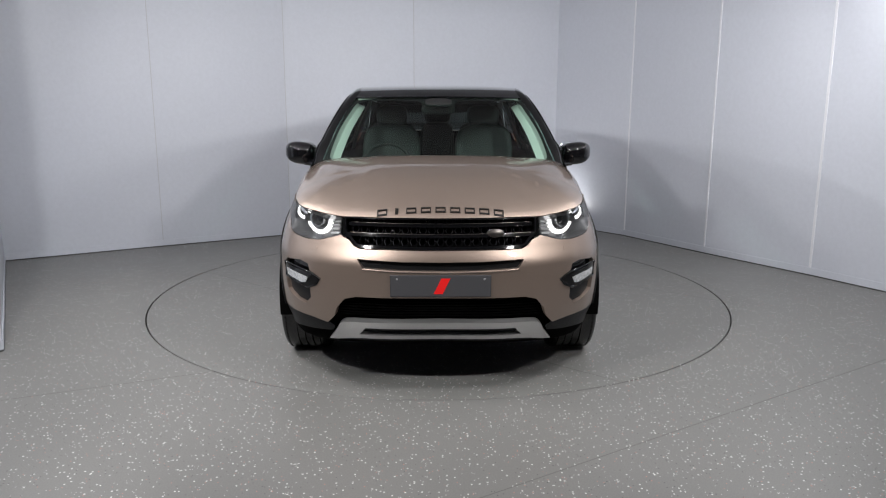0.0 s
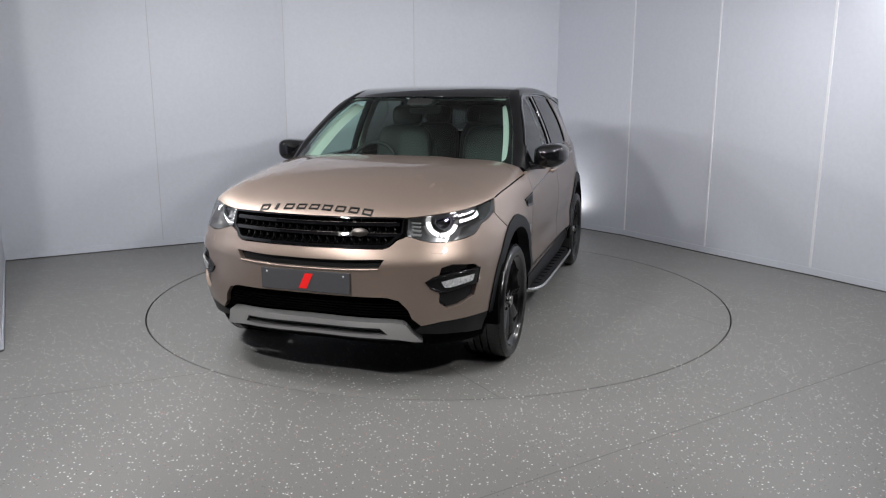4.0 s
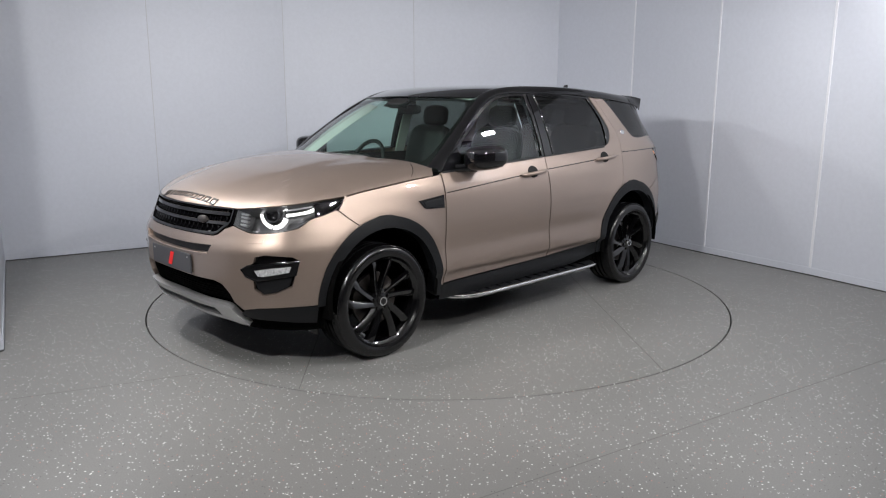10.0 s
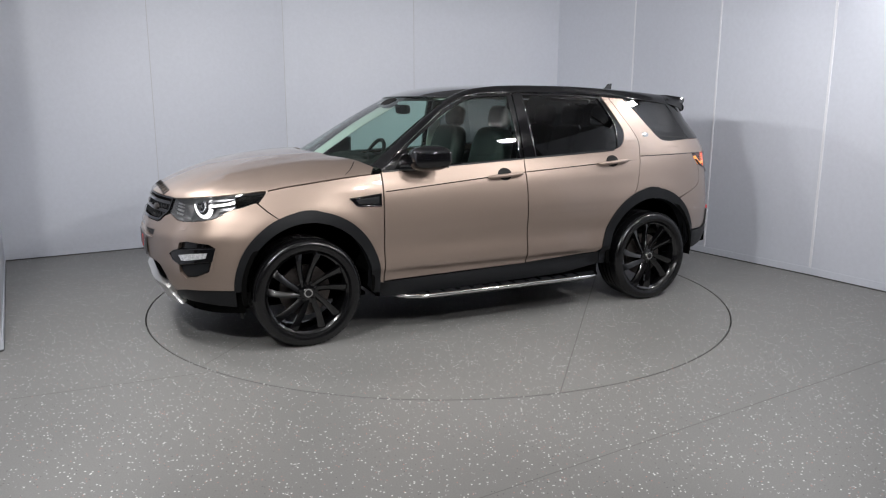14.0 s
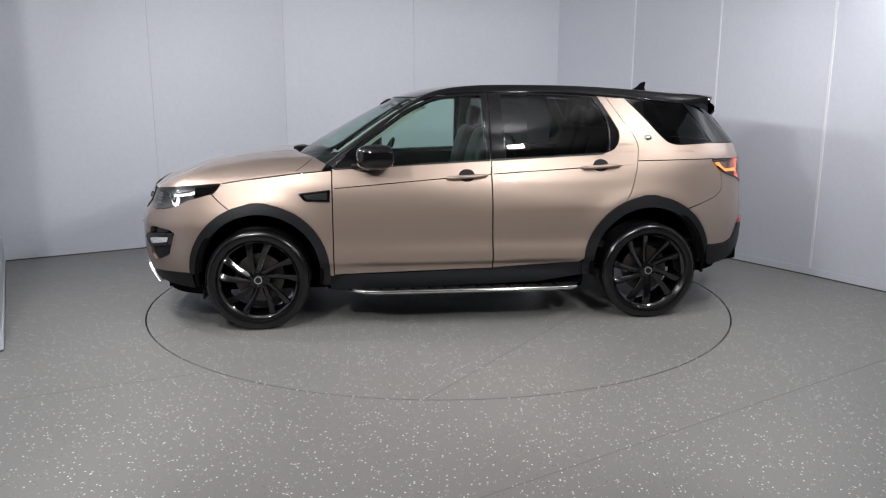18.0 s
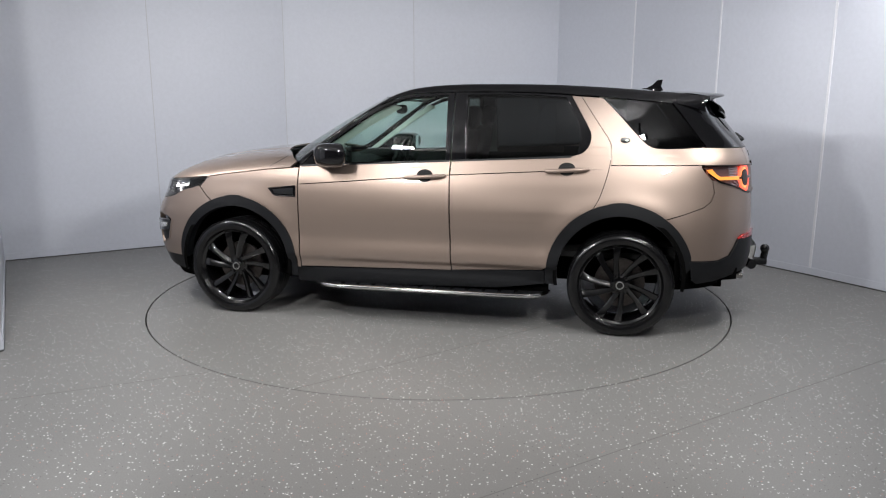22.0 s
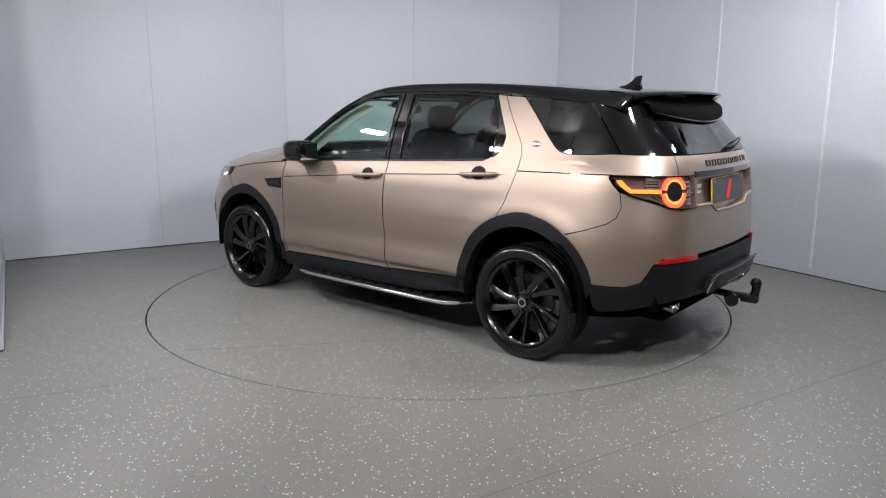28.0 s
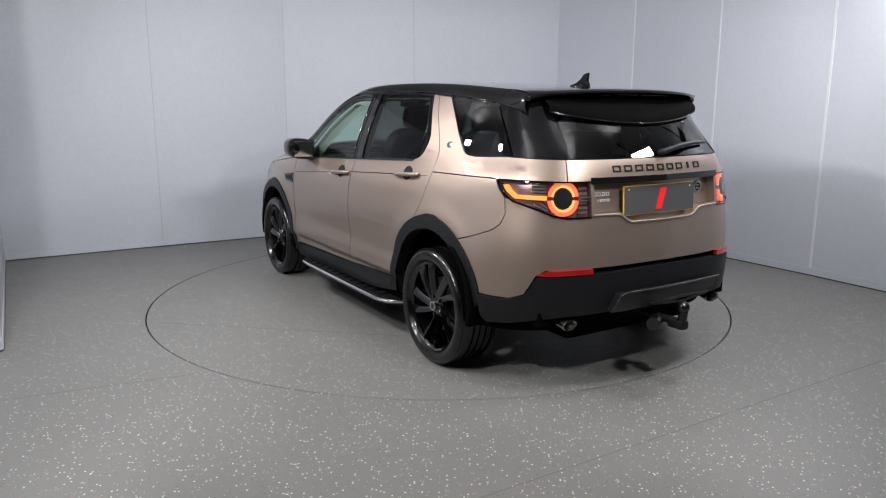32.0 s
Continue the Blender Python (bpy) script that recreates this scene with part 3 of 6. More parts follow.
def inner_shell():
    us = np.linspace(-at_x(1.76), at_x(1.76), 24)
    rows = []
    for z in shell_z[:-2]:
        rows.append([tuple(skin(u, z) - Vector((0.045, 0, 0))) for u in us])
    loft("inner_shell", rows, LINER, car, label="dark structure behind the front bumper")
    us = np.linspace(at_x(-1.84), 2 * GIRTH - at_x(-1.84), 24)
    rows = [[tuple(skin(u, z) + Vector((0.085, 0, 0))) for u in us] for z in (0.32, 0.42, 0.55, 0.68, 0.8, 0.9, 1.0, 1.1, 1.2, 1.235)]
    loft("inner_shell", rows, LINER, car, label="dark structure behind the tailgate")
    for sd in (1, -1):
        rows = []
        for z in (0.26, 0.36, 0.5, 0.7, 0.9, 1.0, 1.09):
            rows.append([tuple(flank(x, z) - Vector((0, 0.035, 0))) for x in np.linspace(0.86, -0.95, 20)])
        loft("inner_shell", rows, LINER, car, side=sd, label="dark structure behind the doors")
        for cx, cz, x0, x1, top in ((FA[0], FA[1], 1.74, 0.84, 0.99), (RA[0], RA[1], -0.95, -1.9, 1.16)):
            rows = []
            for k in range(9):
                row = []
                for x in np.linspace(x0, x1, 24):
                    d = abs(x - cx)
                    base = cz + math.sqrt(max(0.455**2 - d * d, 0.0)) if d < 0.455 else cz - 0.05
                    z = base + (top - base) * k / 8
                    row.append(tuple(flank(x, z) - Vector((0, 0.03, 0))))
                rows.append(row)
            loft("inner_shell", rows, LINER, car, side=sd, label="dark structure above the wheel arch")


inner_shell()

# front wing
wing = sides(arc(*FA, 0.466, 67, 182, 40, 0.006) + [(0.835, 0.352), (0.819, 0.36), (0.819, 0.7)] + BONNET_LINE[::-1] + [(1.575, 0.955), (1.604, 0.922), (1.55, 0.874)])
both("front_wing", skin, wing, PAINT, step=0.035)
# doors
front_door = sides([(0.811, 0.372), (0.811, 1.087)] + curve([(0.74, 1.090), (0.45, 1.106), (0.1, 1.122), (-0.266, 1.139)], 3) + [(-0.262, 1.05), (-0.266, 0.9), (-0.270, 0.7), (-0.279, 0.392)])
rd_top = [(-0.274, 1.139), (-0.60, 1.152), (-1.07, 1.178)]
rw_corner = curve([(-1.07, 1.178), (-1.145, 1.205), (-1.185, 1.255), (-1.196, 1.315), (-1.178, 1.365), (-1.12, 1.465), (-1.058, 1.572)], 4)
c_seam = curve([(-1.118, 1.566), (-1.21, 1.43), (-1.30, 1.30), (-1.326, 1.235), (-1.325, 1.18), (-1.305, 1.07), (-1.262, 0.93), (-1.222, 0.853)], 4)
rear_door = sides([(-0.288, 0.394), (-0.279, 0.7), (-0.275, 0.9), (-0.271, 1.05)] + rd_top[:-1] + rw_corner + c_seam + arc(*RA, 0.472, 67, 4, 16, 0.0) + [(-0.90, 0.425)])
doors = []
for sd in (1, -1):
    d1 = panel("front_door", skin, front_door, PAINT, car, side=sd, step=0.03, depth=0.022)
    d2 = panel("rear_door", skin, rear_door, PAINT, car, side=sd, step=0.03, depth=0.022)
    doors.append((d1, d2))
# quarter panel with the pillar between the windows
q_win = curve([(-1.262, 1.556), (-1.36, 1.46), (-1.46, 1.352), (-1.545, 1.268), (-1.60, 1.240), (-1.68, 1.233)], 4) + [(-1.80, 1.236), (-1.925, 1.242)]
quarter = sides([(x - 0.005, z) for x, z in c_seam][::-1] + q_win + [(-2.02, 1.240)]) + [(tail(0.612), 1.238), (tail(0.612), 1.133), (tail(0.70), 1.136), (at_x(-1.915), 1.137), (at_x(-1.908), 1.122), (at_x(-1.935), 1.083), (at_x(-1.978), 1.04), (at_x(-1.99), 0.96), (at_x(-1.965), 0.905), (at_x(-1.92), 0.872)] + sides([(-1.80, 0.828), (-1.672, 0.792)] + arc(*RA, 0.472, 124, 68, 20, 0.006))
both("rear_quarter_panel", skin, quarter, PAINT, step=0.035)

# front bumper
bump_side = sides([(1.497, 0.8265), (1.556, 0.870), (1.611, 0.918)])
hl_low = curve([(1.225, 0.924), (1.14, 0.900), (1.066, 0.884), (1.0, 0.848), (0.94, 0.832), (0.85, 0.820), (0.763, 0.813), (0.68, 0.816), (0.60, 0.834), (0.553, 0.846)], 3)
hl_top = [(0.562, 0.934), (0.70, 0.944), (0.86, 0.957), (1.03, 0.968), (1.16, 0.979), (1.26, 0.987), (1.312, 0.991)]
grille_edge = [(0.535, 0.838), (0.497, 0.826), (0.462, 0.796), (0.425, 0.784)]
left = sides([(1.74, 0.572)] + arc(*FA, 0.466, 22, 66.6, 14)[1:]) + bump_side + hl_low + grille_edge
right = [(-u, z) for u, z in left[::-1]]
low = [(nose(0.612), 0.376), (nose(0.565), 0.42), (nose(0.545), 0.47), (nose(0.50), 0.522), (nose(0.44), 0.538)]
low_left = [(at_x(1.772), 0.402), (at_x(1.93), 0.402), (nose(0.70), 0.394)] + low
bumper = left + right + [(-u, z) for u, z in low_left] + [(u, z) for u, z in low_left[::-1]]
slot = [(nose(-0.43), 0.737), (nose(-0.40), 0.690), (nose(-0.2), 0.682), (nose(0.0), 0.680), (nose(0.2), 0.682), (nose(0.40), 0.690), (nose(0.43), 0.737), (nose(0.2), 0.729), (0.0, 0.727), (nose(-0.2), 0.729)]
fog = [(nose(0.625), 0.618), (nose(0.69), 0.655), (nose(0.70), 0.69), (nose(0.745), 0.703), (at_x(1.90), 0.690), (at_x(1.865), 0.668), (at_x(1.905), 0.520), (nose(0.775), 0.480), (nose(0.725), 0.470), (nose(0.69), 0.505), (nose(0.69), 0.575), (nose(0.65), 0.582)]
panel("front_bumper", skin, bumper, PAINT, car, holes=[slot, fog, [(-u, z) for u, z in fog[::-1]]], step=0.05, depth=0.03)
both("fog_recess", skin, [(u, z) for u, z in fog], GLOSS_BLACK, off=-0.028, step=0.05, label="gloss black fog lamp surround")
panel("slot_backing", skin, [(nose(-0.44), 0.745), (nose(-0.41), 0.675), (0, 0.668), (nose(0.41), 0.675), (nose(0.44), 0.745), (0, 0.735)], TRIM_BLACK, car, off=-0.028, label="black slot in the front bumper")
bm = bmesh.new()
tube(bm, [skin(nose(y), 0.680 + 0.010 * (y / 0.40) ** 2) + Vector((0.0, 0, -0.004)) for y in np.linspace(-0.40, 0.40, 17)], 0.006, 8)
bmesh.ops.recalc_face_normals(bm, faces=bm.faces)
part("slot_lip", bm, PAINT, car, "bronze lip below the bumper slot", smooth=60)
# lower black front bumper and the intake
black_low = [(at_x(1.766), 0.286), (at_x(1.766), 0.397), (at_x(1.93), 0.397), (nose(0.70), 0.389), (nose(0.618), 0.371), (nose(0.585), 0.345), (nose(0.60), 0.325), (nose(0.68), 0.318), (at_x(1.95), 0.308), (at_x(1.86), 0.296)]
both("lower_bumper", skin, black_low, TRIM_BLACK, off=-0.004, step=0.05, label="textured black lower bumper corner")
intake = [(nose(0.44), 0.545), (nose(0.51), 0.525), (nose(0.56), 0.47), (nose(0.605), 0.38), (nose(0.60), 0.32), (0, 0.30)]
intake = intake[:-1] + [(-u, z) for u, z in intake[:-1][::-1]]
panel("lower_intake", skin, intake, LINER, car, off=-0.05, label="black mesh lower air intake")

# the bonnet's foot runs over the grille and the lamps and along the wings
foot_line = [(0.0, 0.942), (nose(0.25), 0.941), (nose(0.45), 0.939)] + [(u, z + 0.003) for u, z in hl_top] + [(at_x(x), z + 0.004) for x, z in BONNET_LINE]
_FOOT = np.array([tuple(skin(u, z)) for u, z in curve(foot_line, 12)])
_SEG = _FOOT[1:] - _FOOT[:-1]
_LEN2 = (_SEG[:, :2] ** 2).sum(1)


def bonnet_surface(x, y):
    """Rises from its foot line in a round shoulder to a nearly flat top."""
    k = abs(y)
    rel = np.array((x, k)) - _FOOT[:-1, :2]
    f = np.clip((rel * _SEG[:, :2]).sum(1) / _LEN2, 0.0, 1.0)
    gap = rel - f[:, None] * _SEG[:, :2]
    d2 = (gap**2).sum(1)
    i = int(np.argmin(d2))
    dist = math.sqrt(d2[i])
    if _SEG[i, 0] * rel[i, 1] - _SEG[i, 1] * rel[i, 0] < 0 and x > 0.83:
        dist = -dist
    foot = _FOOT[i, 2] + f[i] * _SEG[i, 2]
    rise = hermite((-0.1, 0, 0.012, 0.03, 0.06, 0.10, 0.18, 0.30, 0.5, 0.9), (-0.12, 0, 0.013, 0.028, 0.048, 0.070, 0.106, 0.155, 0.24, 0.42), dist)
    top = hermite((0.6, 1.0, 1.21, 1.44, 1.66, 1.88, 2.03, 2.10, 2.14, 2.18), (1.176, 1.170, 1.162, 1.138, 1.102, 1.055, 1.008, 0.978, 0.958, 0.936), x)
    dome = 0.010 / (1 + math.exp((k - 0.44) / 0.022)) * min(max((2.0 - x) / 0.3, 0), 1)
    cap = top + 0.016 - 0.034 * (k / 0.87) ** 2
    w = 0.02
    z = foot + rise
    z = cap - w * math.log1p(math.exp(min((cap - z) / w, 40)))
    return Vector((x, y, z + dome))


def inward(pts, gap):
    """The foot line in plan, drawn in by the width of the shut gap."""
    pts = np.array(pts)[:, :2]
    t = np.gradient(pts, axis=0)
    n = np.stack([t[:, 1], -t[:, 0]], -1)
    n /= np.linalg.norm(n, axis=1)[:, None]
    out = pts - n * gap
    out[0, 1] = 0.0
    return [tuple(q) for q in out]


edge = [q for q in inward(_FOOT[::3], 0.003) if q[0] > 0.838]
back_edge = [(0.852, 0.835), (0.895, 0.785), (1.048, 0.5), (1.112, 0.25), (1.130, 0.0)]
half = edge + back_edge
panel("bonnet", bonnet_surface, half + [(x, -y) for x, y in half[::-1][1:-1]], PAINT, car, step=0.045, flip=1)

# windscreen
def screen(v, s):
    xc = hermite((0, 0.3, 0.6, 1.0), (1.165, 0.925, 0.682, 0.352), s)
    zc = hermite((0, 0.3, 0.6, 1.0), (1.108, 1.252, 1.392, 1.566), s)
    xe = hermite((0, 0.3, 0.6, 1.0), (0.868, 0.680, 0.482, 0.215), s)
    ze = hermite((0, 0.3, 0.6, 1.0), (1.112, 1.250, 1.392, 1.558), s)
    ye = hermite((0, 0.5, 1.0), (0.800, 0.728, 0.622), s)
    k = abs(v) ** 2.3
    return Vector((xc + (xe - xc) * k, ye * v, zc + (ze - zc) * k))


panel("windscreen", screen, [(-1, 0), (-0.5, 0), (0, 0), (0.5, 0), (1, 0), (1, 0.5), (1, 1), (0.5, 1), (0, 1), (-0.5, 1), (-1, 1), (-1, 0.5)], CLEAR, car, depth=0.004, step=0.08, label="clear green-tinted windscreen")

# roof
_RX = (-2.2, -1.7, -1.3, -0.9, -0.5, -0.1, 0.15, 0.25, 0.36)


def roof_edge_y(x):
    return hermite((-2.2, -1.7, -1.2, -0.4, 0.1, 0.36), (0.52, 0.575, 0.60, 0.61, 0.595, 0.55), x)


def roof_surface(x, y):
    zc = hermite(_RX, (1.582, 1.612, 1.642, 1.662, 1.667, 1.655, 1.628, 1.606, 1.572), x)
    w = roof_edge_y(x)
    k = abs(y) / w
    drop = hermite((-2.2, -0.1, 0.2, 0.36), (0.016, 0.016, 0.02, 0.03), x)
    return Vector((x - 0.14 * max(0, (x + 0.1) / 0.46) * k**2.2, y, zc - drop * k**2.4))


def roof_point(t, v):
    """t runs from the windscreen's head to the tail, v across; the front edge lies on the screen's head."""
    def flat(q):
        x = 0.33 - q * 2.05
        return roof_surface(x, v * roof_edge_y(x))
    p = flat(t)
    if t < 0.14:
        p = p + (screen(v, 1.0) + Vector((0, 0, 0.003)) - flat(0.0)) * (1 - t / 0.14) ** 2
    return p


rows = [[tuple(roof_point(t, v)) for v in np.linspace(-1, 1, 31)] for t in [0, 0.008, 0.02, 0.035, 0.055, 0.08, 0.11, 0.14] + list(np.linspace(0.18, 1.0, 22))]
loft("roof", rows, GLOSS_BLACK, car, label="gloss black roof panel")

# black pillars and cant rails from the windscreen's foot to the tail
DLO = [(0.805, 1.092), (0.70, 1.20), (0.5, 1.350), (0.3, 1.490), (0.11, 1.570), (-0.09, 1.594), (-0.47, 1.600), (-0.86, 1.594), (-1.25, 1.568), (-1.62, 1.535), (-1.78, 1.518)]
outer = curve(DLO, 5)
rows_out = []
for i, (x, z) in enumerate(outer):
    rows_out.append(flank(x, z))
n_screen = 18
inner_line = [screen(1, i / n_screen) for i in range(n_screen + 1)] + [roof_point(t, 1) for t in np.linspace(0, 1, len(outer) - n_screen)[1:]]
for sd in (1, -1):
    rows = []
    for k in (0, 0.12, 0.35, 0.65, 0.88, 1.0):
        row = []
        for a, b in zip(rows_out, inner_line):
            p = a.lerp(b, k)
            d = (b - a)
            nrm = Vector((0, d.z, -d.y)).normalized() if d.length > 1e-6 else Vector((0, 1, 0))
            if nrm.y < 0:
                nrm = -nrm
            p = p + (nrm * 0.5 + Vector((0, 0.35, 0.6))) * 0.013 * math.sin(math.pi * k) * min(1, d.length / 0.1)
            row.append(tuple(p))
        rows.append(row)
    loft("roof_pillar", rows, PILLAR, car, side=sd, label="gloss black windscreen pillar and roof rail")

# rounded seal along the windscreen's head, and the roof rail's seam above the doors
bm = bmesh.new()
tube(bm, [screen(v, 1.0) + Vector((0.004, 0, 0.002)) for v in np.linspace(-0.99, 0.99, 31)], 0.005, 8)
bmesh.ops.recalc_face_normals(bm, faces=bm.faces)
part("screen_seal", bm, GLOSS_BLACK, car, "glossy black seal above the windscreen", smooth=60)
for sd in (1, -1):
    bm = bmesh.new()
    tube(bm, [Vector((p.x, (p.y + 0.002) * sd, p.z + 0.001)) for p in rows_out[4:-3]], 0.0045, 8)
    bmesh.ops.recalc_face_normals(bm, faces=bm.faces)
    part("roof_seal", bm, GLOSS_BLACK, car, "glossy black seal above the doors", smooth=60)
# black band printed round the windscreen's edge
FRIT = material("black_glass_band", (0.002, 0.002, 0.002), 0.5, spec=0.2)
gap_ = curve([(0.0, 0.06), (0.5, 0.06), (0.84, 0.065), (0.925, 0.09), (0.960, 0.18), (0.968, 0.5), (0.965, 0.80), (0.94, 0.925), (0.87, 0.955), (0.5, 0.955), (0.22, 0.94), (0.17, 0.86), (0.0, 0.85)], 3)
ring_b = [(0.995, 0.004), (0.995, 0.5), (0.995, 0.985), (0.5, 0.985), (0.0, 0.985), (-0.5, 0.985), (-0.995, 0.985), (-0.995, 0.5), (-0.995, 0.004), (-0.5, 0.004), (0.0, 0.004), (0.5, 0.004)]
panel("glass_band", screen, ring_b, FRIT, car, holes=[gap_ + [(-v, q) for v, q in gap_[::-1][1:-1]]], off=-0.007, depth=0.002, step=0.06, label="black printed band round the windscreen")


# ---------------------------------------------------------------- side glass, trim and cladding


def quarter_skin(u, z):
    """Quarter glass: ruled between its foot and its head, with an even bulge."""
    a, b = skin(u, 1.24), skin(u, 1.54)
    k = (z - 1.24) / 0.30
    n = Vector((0, 0.9, 0.4))
    p = a.lerp(b, k) + n * 0.018 * k * (1 - k)
    return p


front_glass = sides([(0.60, 1.112)] + curve([(0.62, 1.235), (0.475, 1.338), (0.29, 1.464), (0.11, 1.546), (-0.05, 1.570), (-0.215, 1.576)], 4) + [(-0.232, 1.143)])
rear_glass = sides([(-0.375, 1.151), (-0.352, 1.580), (-0.65, 1.581), (-0.86, 1.576), (-1.018, 1.562)] + curve([(-1.06, 1.49), (-1.105, 1.40), (-1.118, 1.33), (-1.116, 1.25), (-1.108, 1.192)], 3))
quarter_glass = sides([(x - 0.012, z) for x, z in q_win[1:-2]] + [(-1.80, 1.244), (-1.965, 1.250), (-1.715, 1.535), (-1.50, 1.547), (-1.285, 1.553)])
frame_front = sides([(0.808, 1.093), (0.70, 1.196), (0.5, 1.346), (0.3, 1.486), (0.11, 1.566), (-0.09, 1.590), (-0.26, 1.595), (-0.262, 1.141), (0.10, 1.1245), (0.45, 1.1085), (0.74, 1.0925)])
frame_rear = sides([(-0.272, 1.595), (-0.47, 1.597), (-0.86, 1.591), (-1.048, 1.578)] + [(x + 0.005, z + 0.001) for x, z in rw_corner[::-1]] + [(-0.6, 1.1535), (-0.274, 1.1405)])
for sd, (d1, d2) in zip((1, -1), doors):
    panel("window", window_skin, front_glass, CLEAR, d1, side=sd, off=-0.004, depth=0.004, step=0.08, label="clear green-tinted door window")
    panel("window", window_skin, rear_glass, PRIVACY, d2, side=sd, off=-0.004, depth=0.004, step=0.08, label="dark privacy glass door window")
    panel("window_frame", window_skin, frame_front, GLOSS_BLACK, d1, holes=[front_glass], side=sd, off=-0.001, depth=0.03, step=0.08, label="gloss black window frame")
    panel("window_frame", window_skin, frame_rear, GLOSS_BLACK, d2, holes=[rear_glass], side=sd, off=-0.001, depth=0.03, step=0.08, label="gloss black window frame")
    for dd, ln in ((d1, [(-0.222, 1.572), (-0.237, 1.146)]), (d2, [(-0.346, 1.578), (-0.370, 1.153)]), (d2, [(-1.022, 1.560), (-1.064, 1.488), (-1.109, 1.40), (-1.122, 1.33), (-1.120, 1.25), (-1.111, 1.194)])):
        bm = bmesh.new()
        pts = [window_skin(at_x(x), z) + Vector((0, 0.001, 0)) for x, z in curve(ln, 5)]
        tube(bm, [Vector((p.x, p.y * sd, p.z)) for p in pts], 0.0042, 8)
        bmesh.ops.recalc_face_normals(bm, faces=bm.faces)
        part("window_seal", bm, GLOSS_BLACK, dd, "gloss black rounded window edge", smooth=60)
    # belt strip, and a dark strip for the shade along the pressed line
    for dd, xs in ((d1, (0.80, -0.262)), (d2, (-0.275, -1.07))):
        zt = lambda x: 1.0885 + (0.80 - x) * 0.0485
        strip = [(x, zt(x) + 0.004) for x in np.linspace(*xs, 8)] + [(x, zt(x) - 0.007) for x in np.linspace(xs[1], xs[0], 8)]
        panel("belt_trim", skin, sides(strip), TRIM_BLACK, dd, side=sd, off=0.004, depth=0.01, step=0.1)
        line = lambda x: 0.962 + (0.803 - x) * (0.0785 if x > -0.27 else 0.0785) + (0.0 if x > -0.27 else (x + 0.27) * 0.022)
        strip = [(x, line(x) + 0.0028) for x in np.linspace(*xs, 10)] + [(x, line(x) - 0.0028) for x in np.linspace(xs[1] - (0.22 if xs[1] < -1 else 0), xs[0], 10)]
        panel("crease_shade", skin, sides(strip), GLOSS_BLACK, dd, side=sd, off=0.0012, depth=0.004, step=0.1, label="thin black strip for the pressed line's shade on the door")
    # door handles
    for dd, hx, hz in ((d1, -0.095, 1.033), (d2, -1.045, 1.093)):
        # flat dark patch on the sheet stands for the shaded hollow behind the handle
        cup = [(hx + 0.056 * math.cos(a), hz + 0.006 + 0.042 * math.sin(a)) for a in np.linspace(0, 2 * math.pi, 20, endpoint=False)]
        panel("handle_shade", skin, sides(cup), INNER, dd, side=sd, off=0.0015, depth=0.004, step=0.03, label="dark patch for the shade in the handle's hollow")
        bm = bmesh.new()
        pts = [flank(hx + k, hz + k * -0.06) + Vector((0, h, 0)) for k, h in ((0.135, 0.006), (0.12, 0.022), (0.08, 0.031), (0.0, 0.034), (-0.08, 0.031), (-0.125, 0.022), (-0.14, 0.006))]
        pts = [Vector((p.x, p.y * sd, p.z)) for p in pts]
        tube(bm, pts, [0.010, 0.013, 0.014, 0.014, 0.014, 0.013, 0.010], 10)
        bmesh.ops.recalc_face_normals(bm, faces=bm.faces)
        part("handle", bm, PAINT, dd, "bronze door handle", smooth=60)

    # quarter window, pillar trim
    panel("quarter_window", quarter_skin, quarter_glass, DARK_GLASS, car, side=sd, off=-0.003, depth=0.006, step=0.07, label="dark privacy glass quarter window")
    strip = q_win[:-2] + [(-1.80, 1.238), (-1.985, 1.243)]
    inner_q = [(x - 0.009, z + 0.006) for x, z in strip]
    panel("window_trim", skin, sides(strip + inner_q[::-1]), GLOSS_BLACK, car, side=sd, off=0.0005, depth=0.012, step=0.1)
    pil = sides([(-1.725, 1.540), (-1.972, 1.250), (-1.985, 1.244)]) + [(tail(0.60), 1.243), (tail(0.585), 1.30), (tail(0.60), 1.44), (tail(0.64), 1.525), (at_x(-1.86), 1.535)]
    panel("rear_pillar", skin, pil, PILLAR, car, side=sd, off=0.0, depth=0.02, step=0.05, label="gloss black rear roof pillar")
    # black strip carries the pressed line's shade on over the quarter panel
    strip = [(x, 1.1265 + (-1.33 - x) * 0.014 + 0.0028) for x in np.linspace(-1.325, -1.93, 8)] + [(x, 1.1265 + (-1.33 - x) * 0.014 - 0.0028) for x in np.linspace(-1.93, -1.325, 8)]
    panel("crease_shade", skin, sides(strip), GLOSS_BLACK, car, side=sd, off=0.0012, depth=0.004, step=0.1, label="thin black strip for the pressed line's shade on the panel")
    # emblem on the pillar
    c = flank(-1.413, 1.287)
    bm = bmesh.new()
    lathe(bm, [(0.0, 0.004), (0.017, 0.004), (0.022, 0.001), (0.022, -0.006)], 24, "y")
    bmesh.ops.scale(bm, verts=bm.verts, vec=(1.45, 1, 0.85))
    bmesh.ops.recalc_face_normals(bm, faces=bm.faces)
    ob = part("emblem", bm, CHROME, car, "small silver oval emblem", smooth=40)
    ob.matrix_basis = pose(c.x, (c.y + 0.001) * sd, c.z, 20 * sd, 0, 0)
    # wing vent
    vent = sides([(1.040, 0.928), (1.000, 0.888), (0.985, 0.881), (0.832, 0.876), (0.830, 0.950), (0.94, 0.938)])
    panel("wing_vent", skin, vent, GLOSS_BLACK, car, side=sd, off=0.004, depth=0.012, step=0.06, label="gloss black vent on the wing")
    bm = bmesh.new()
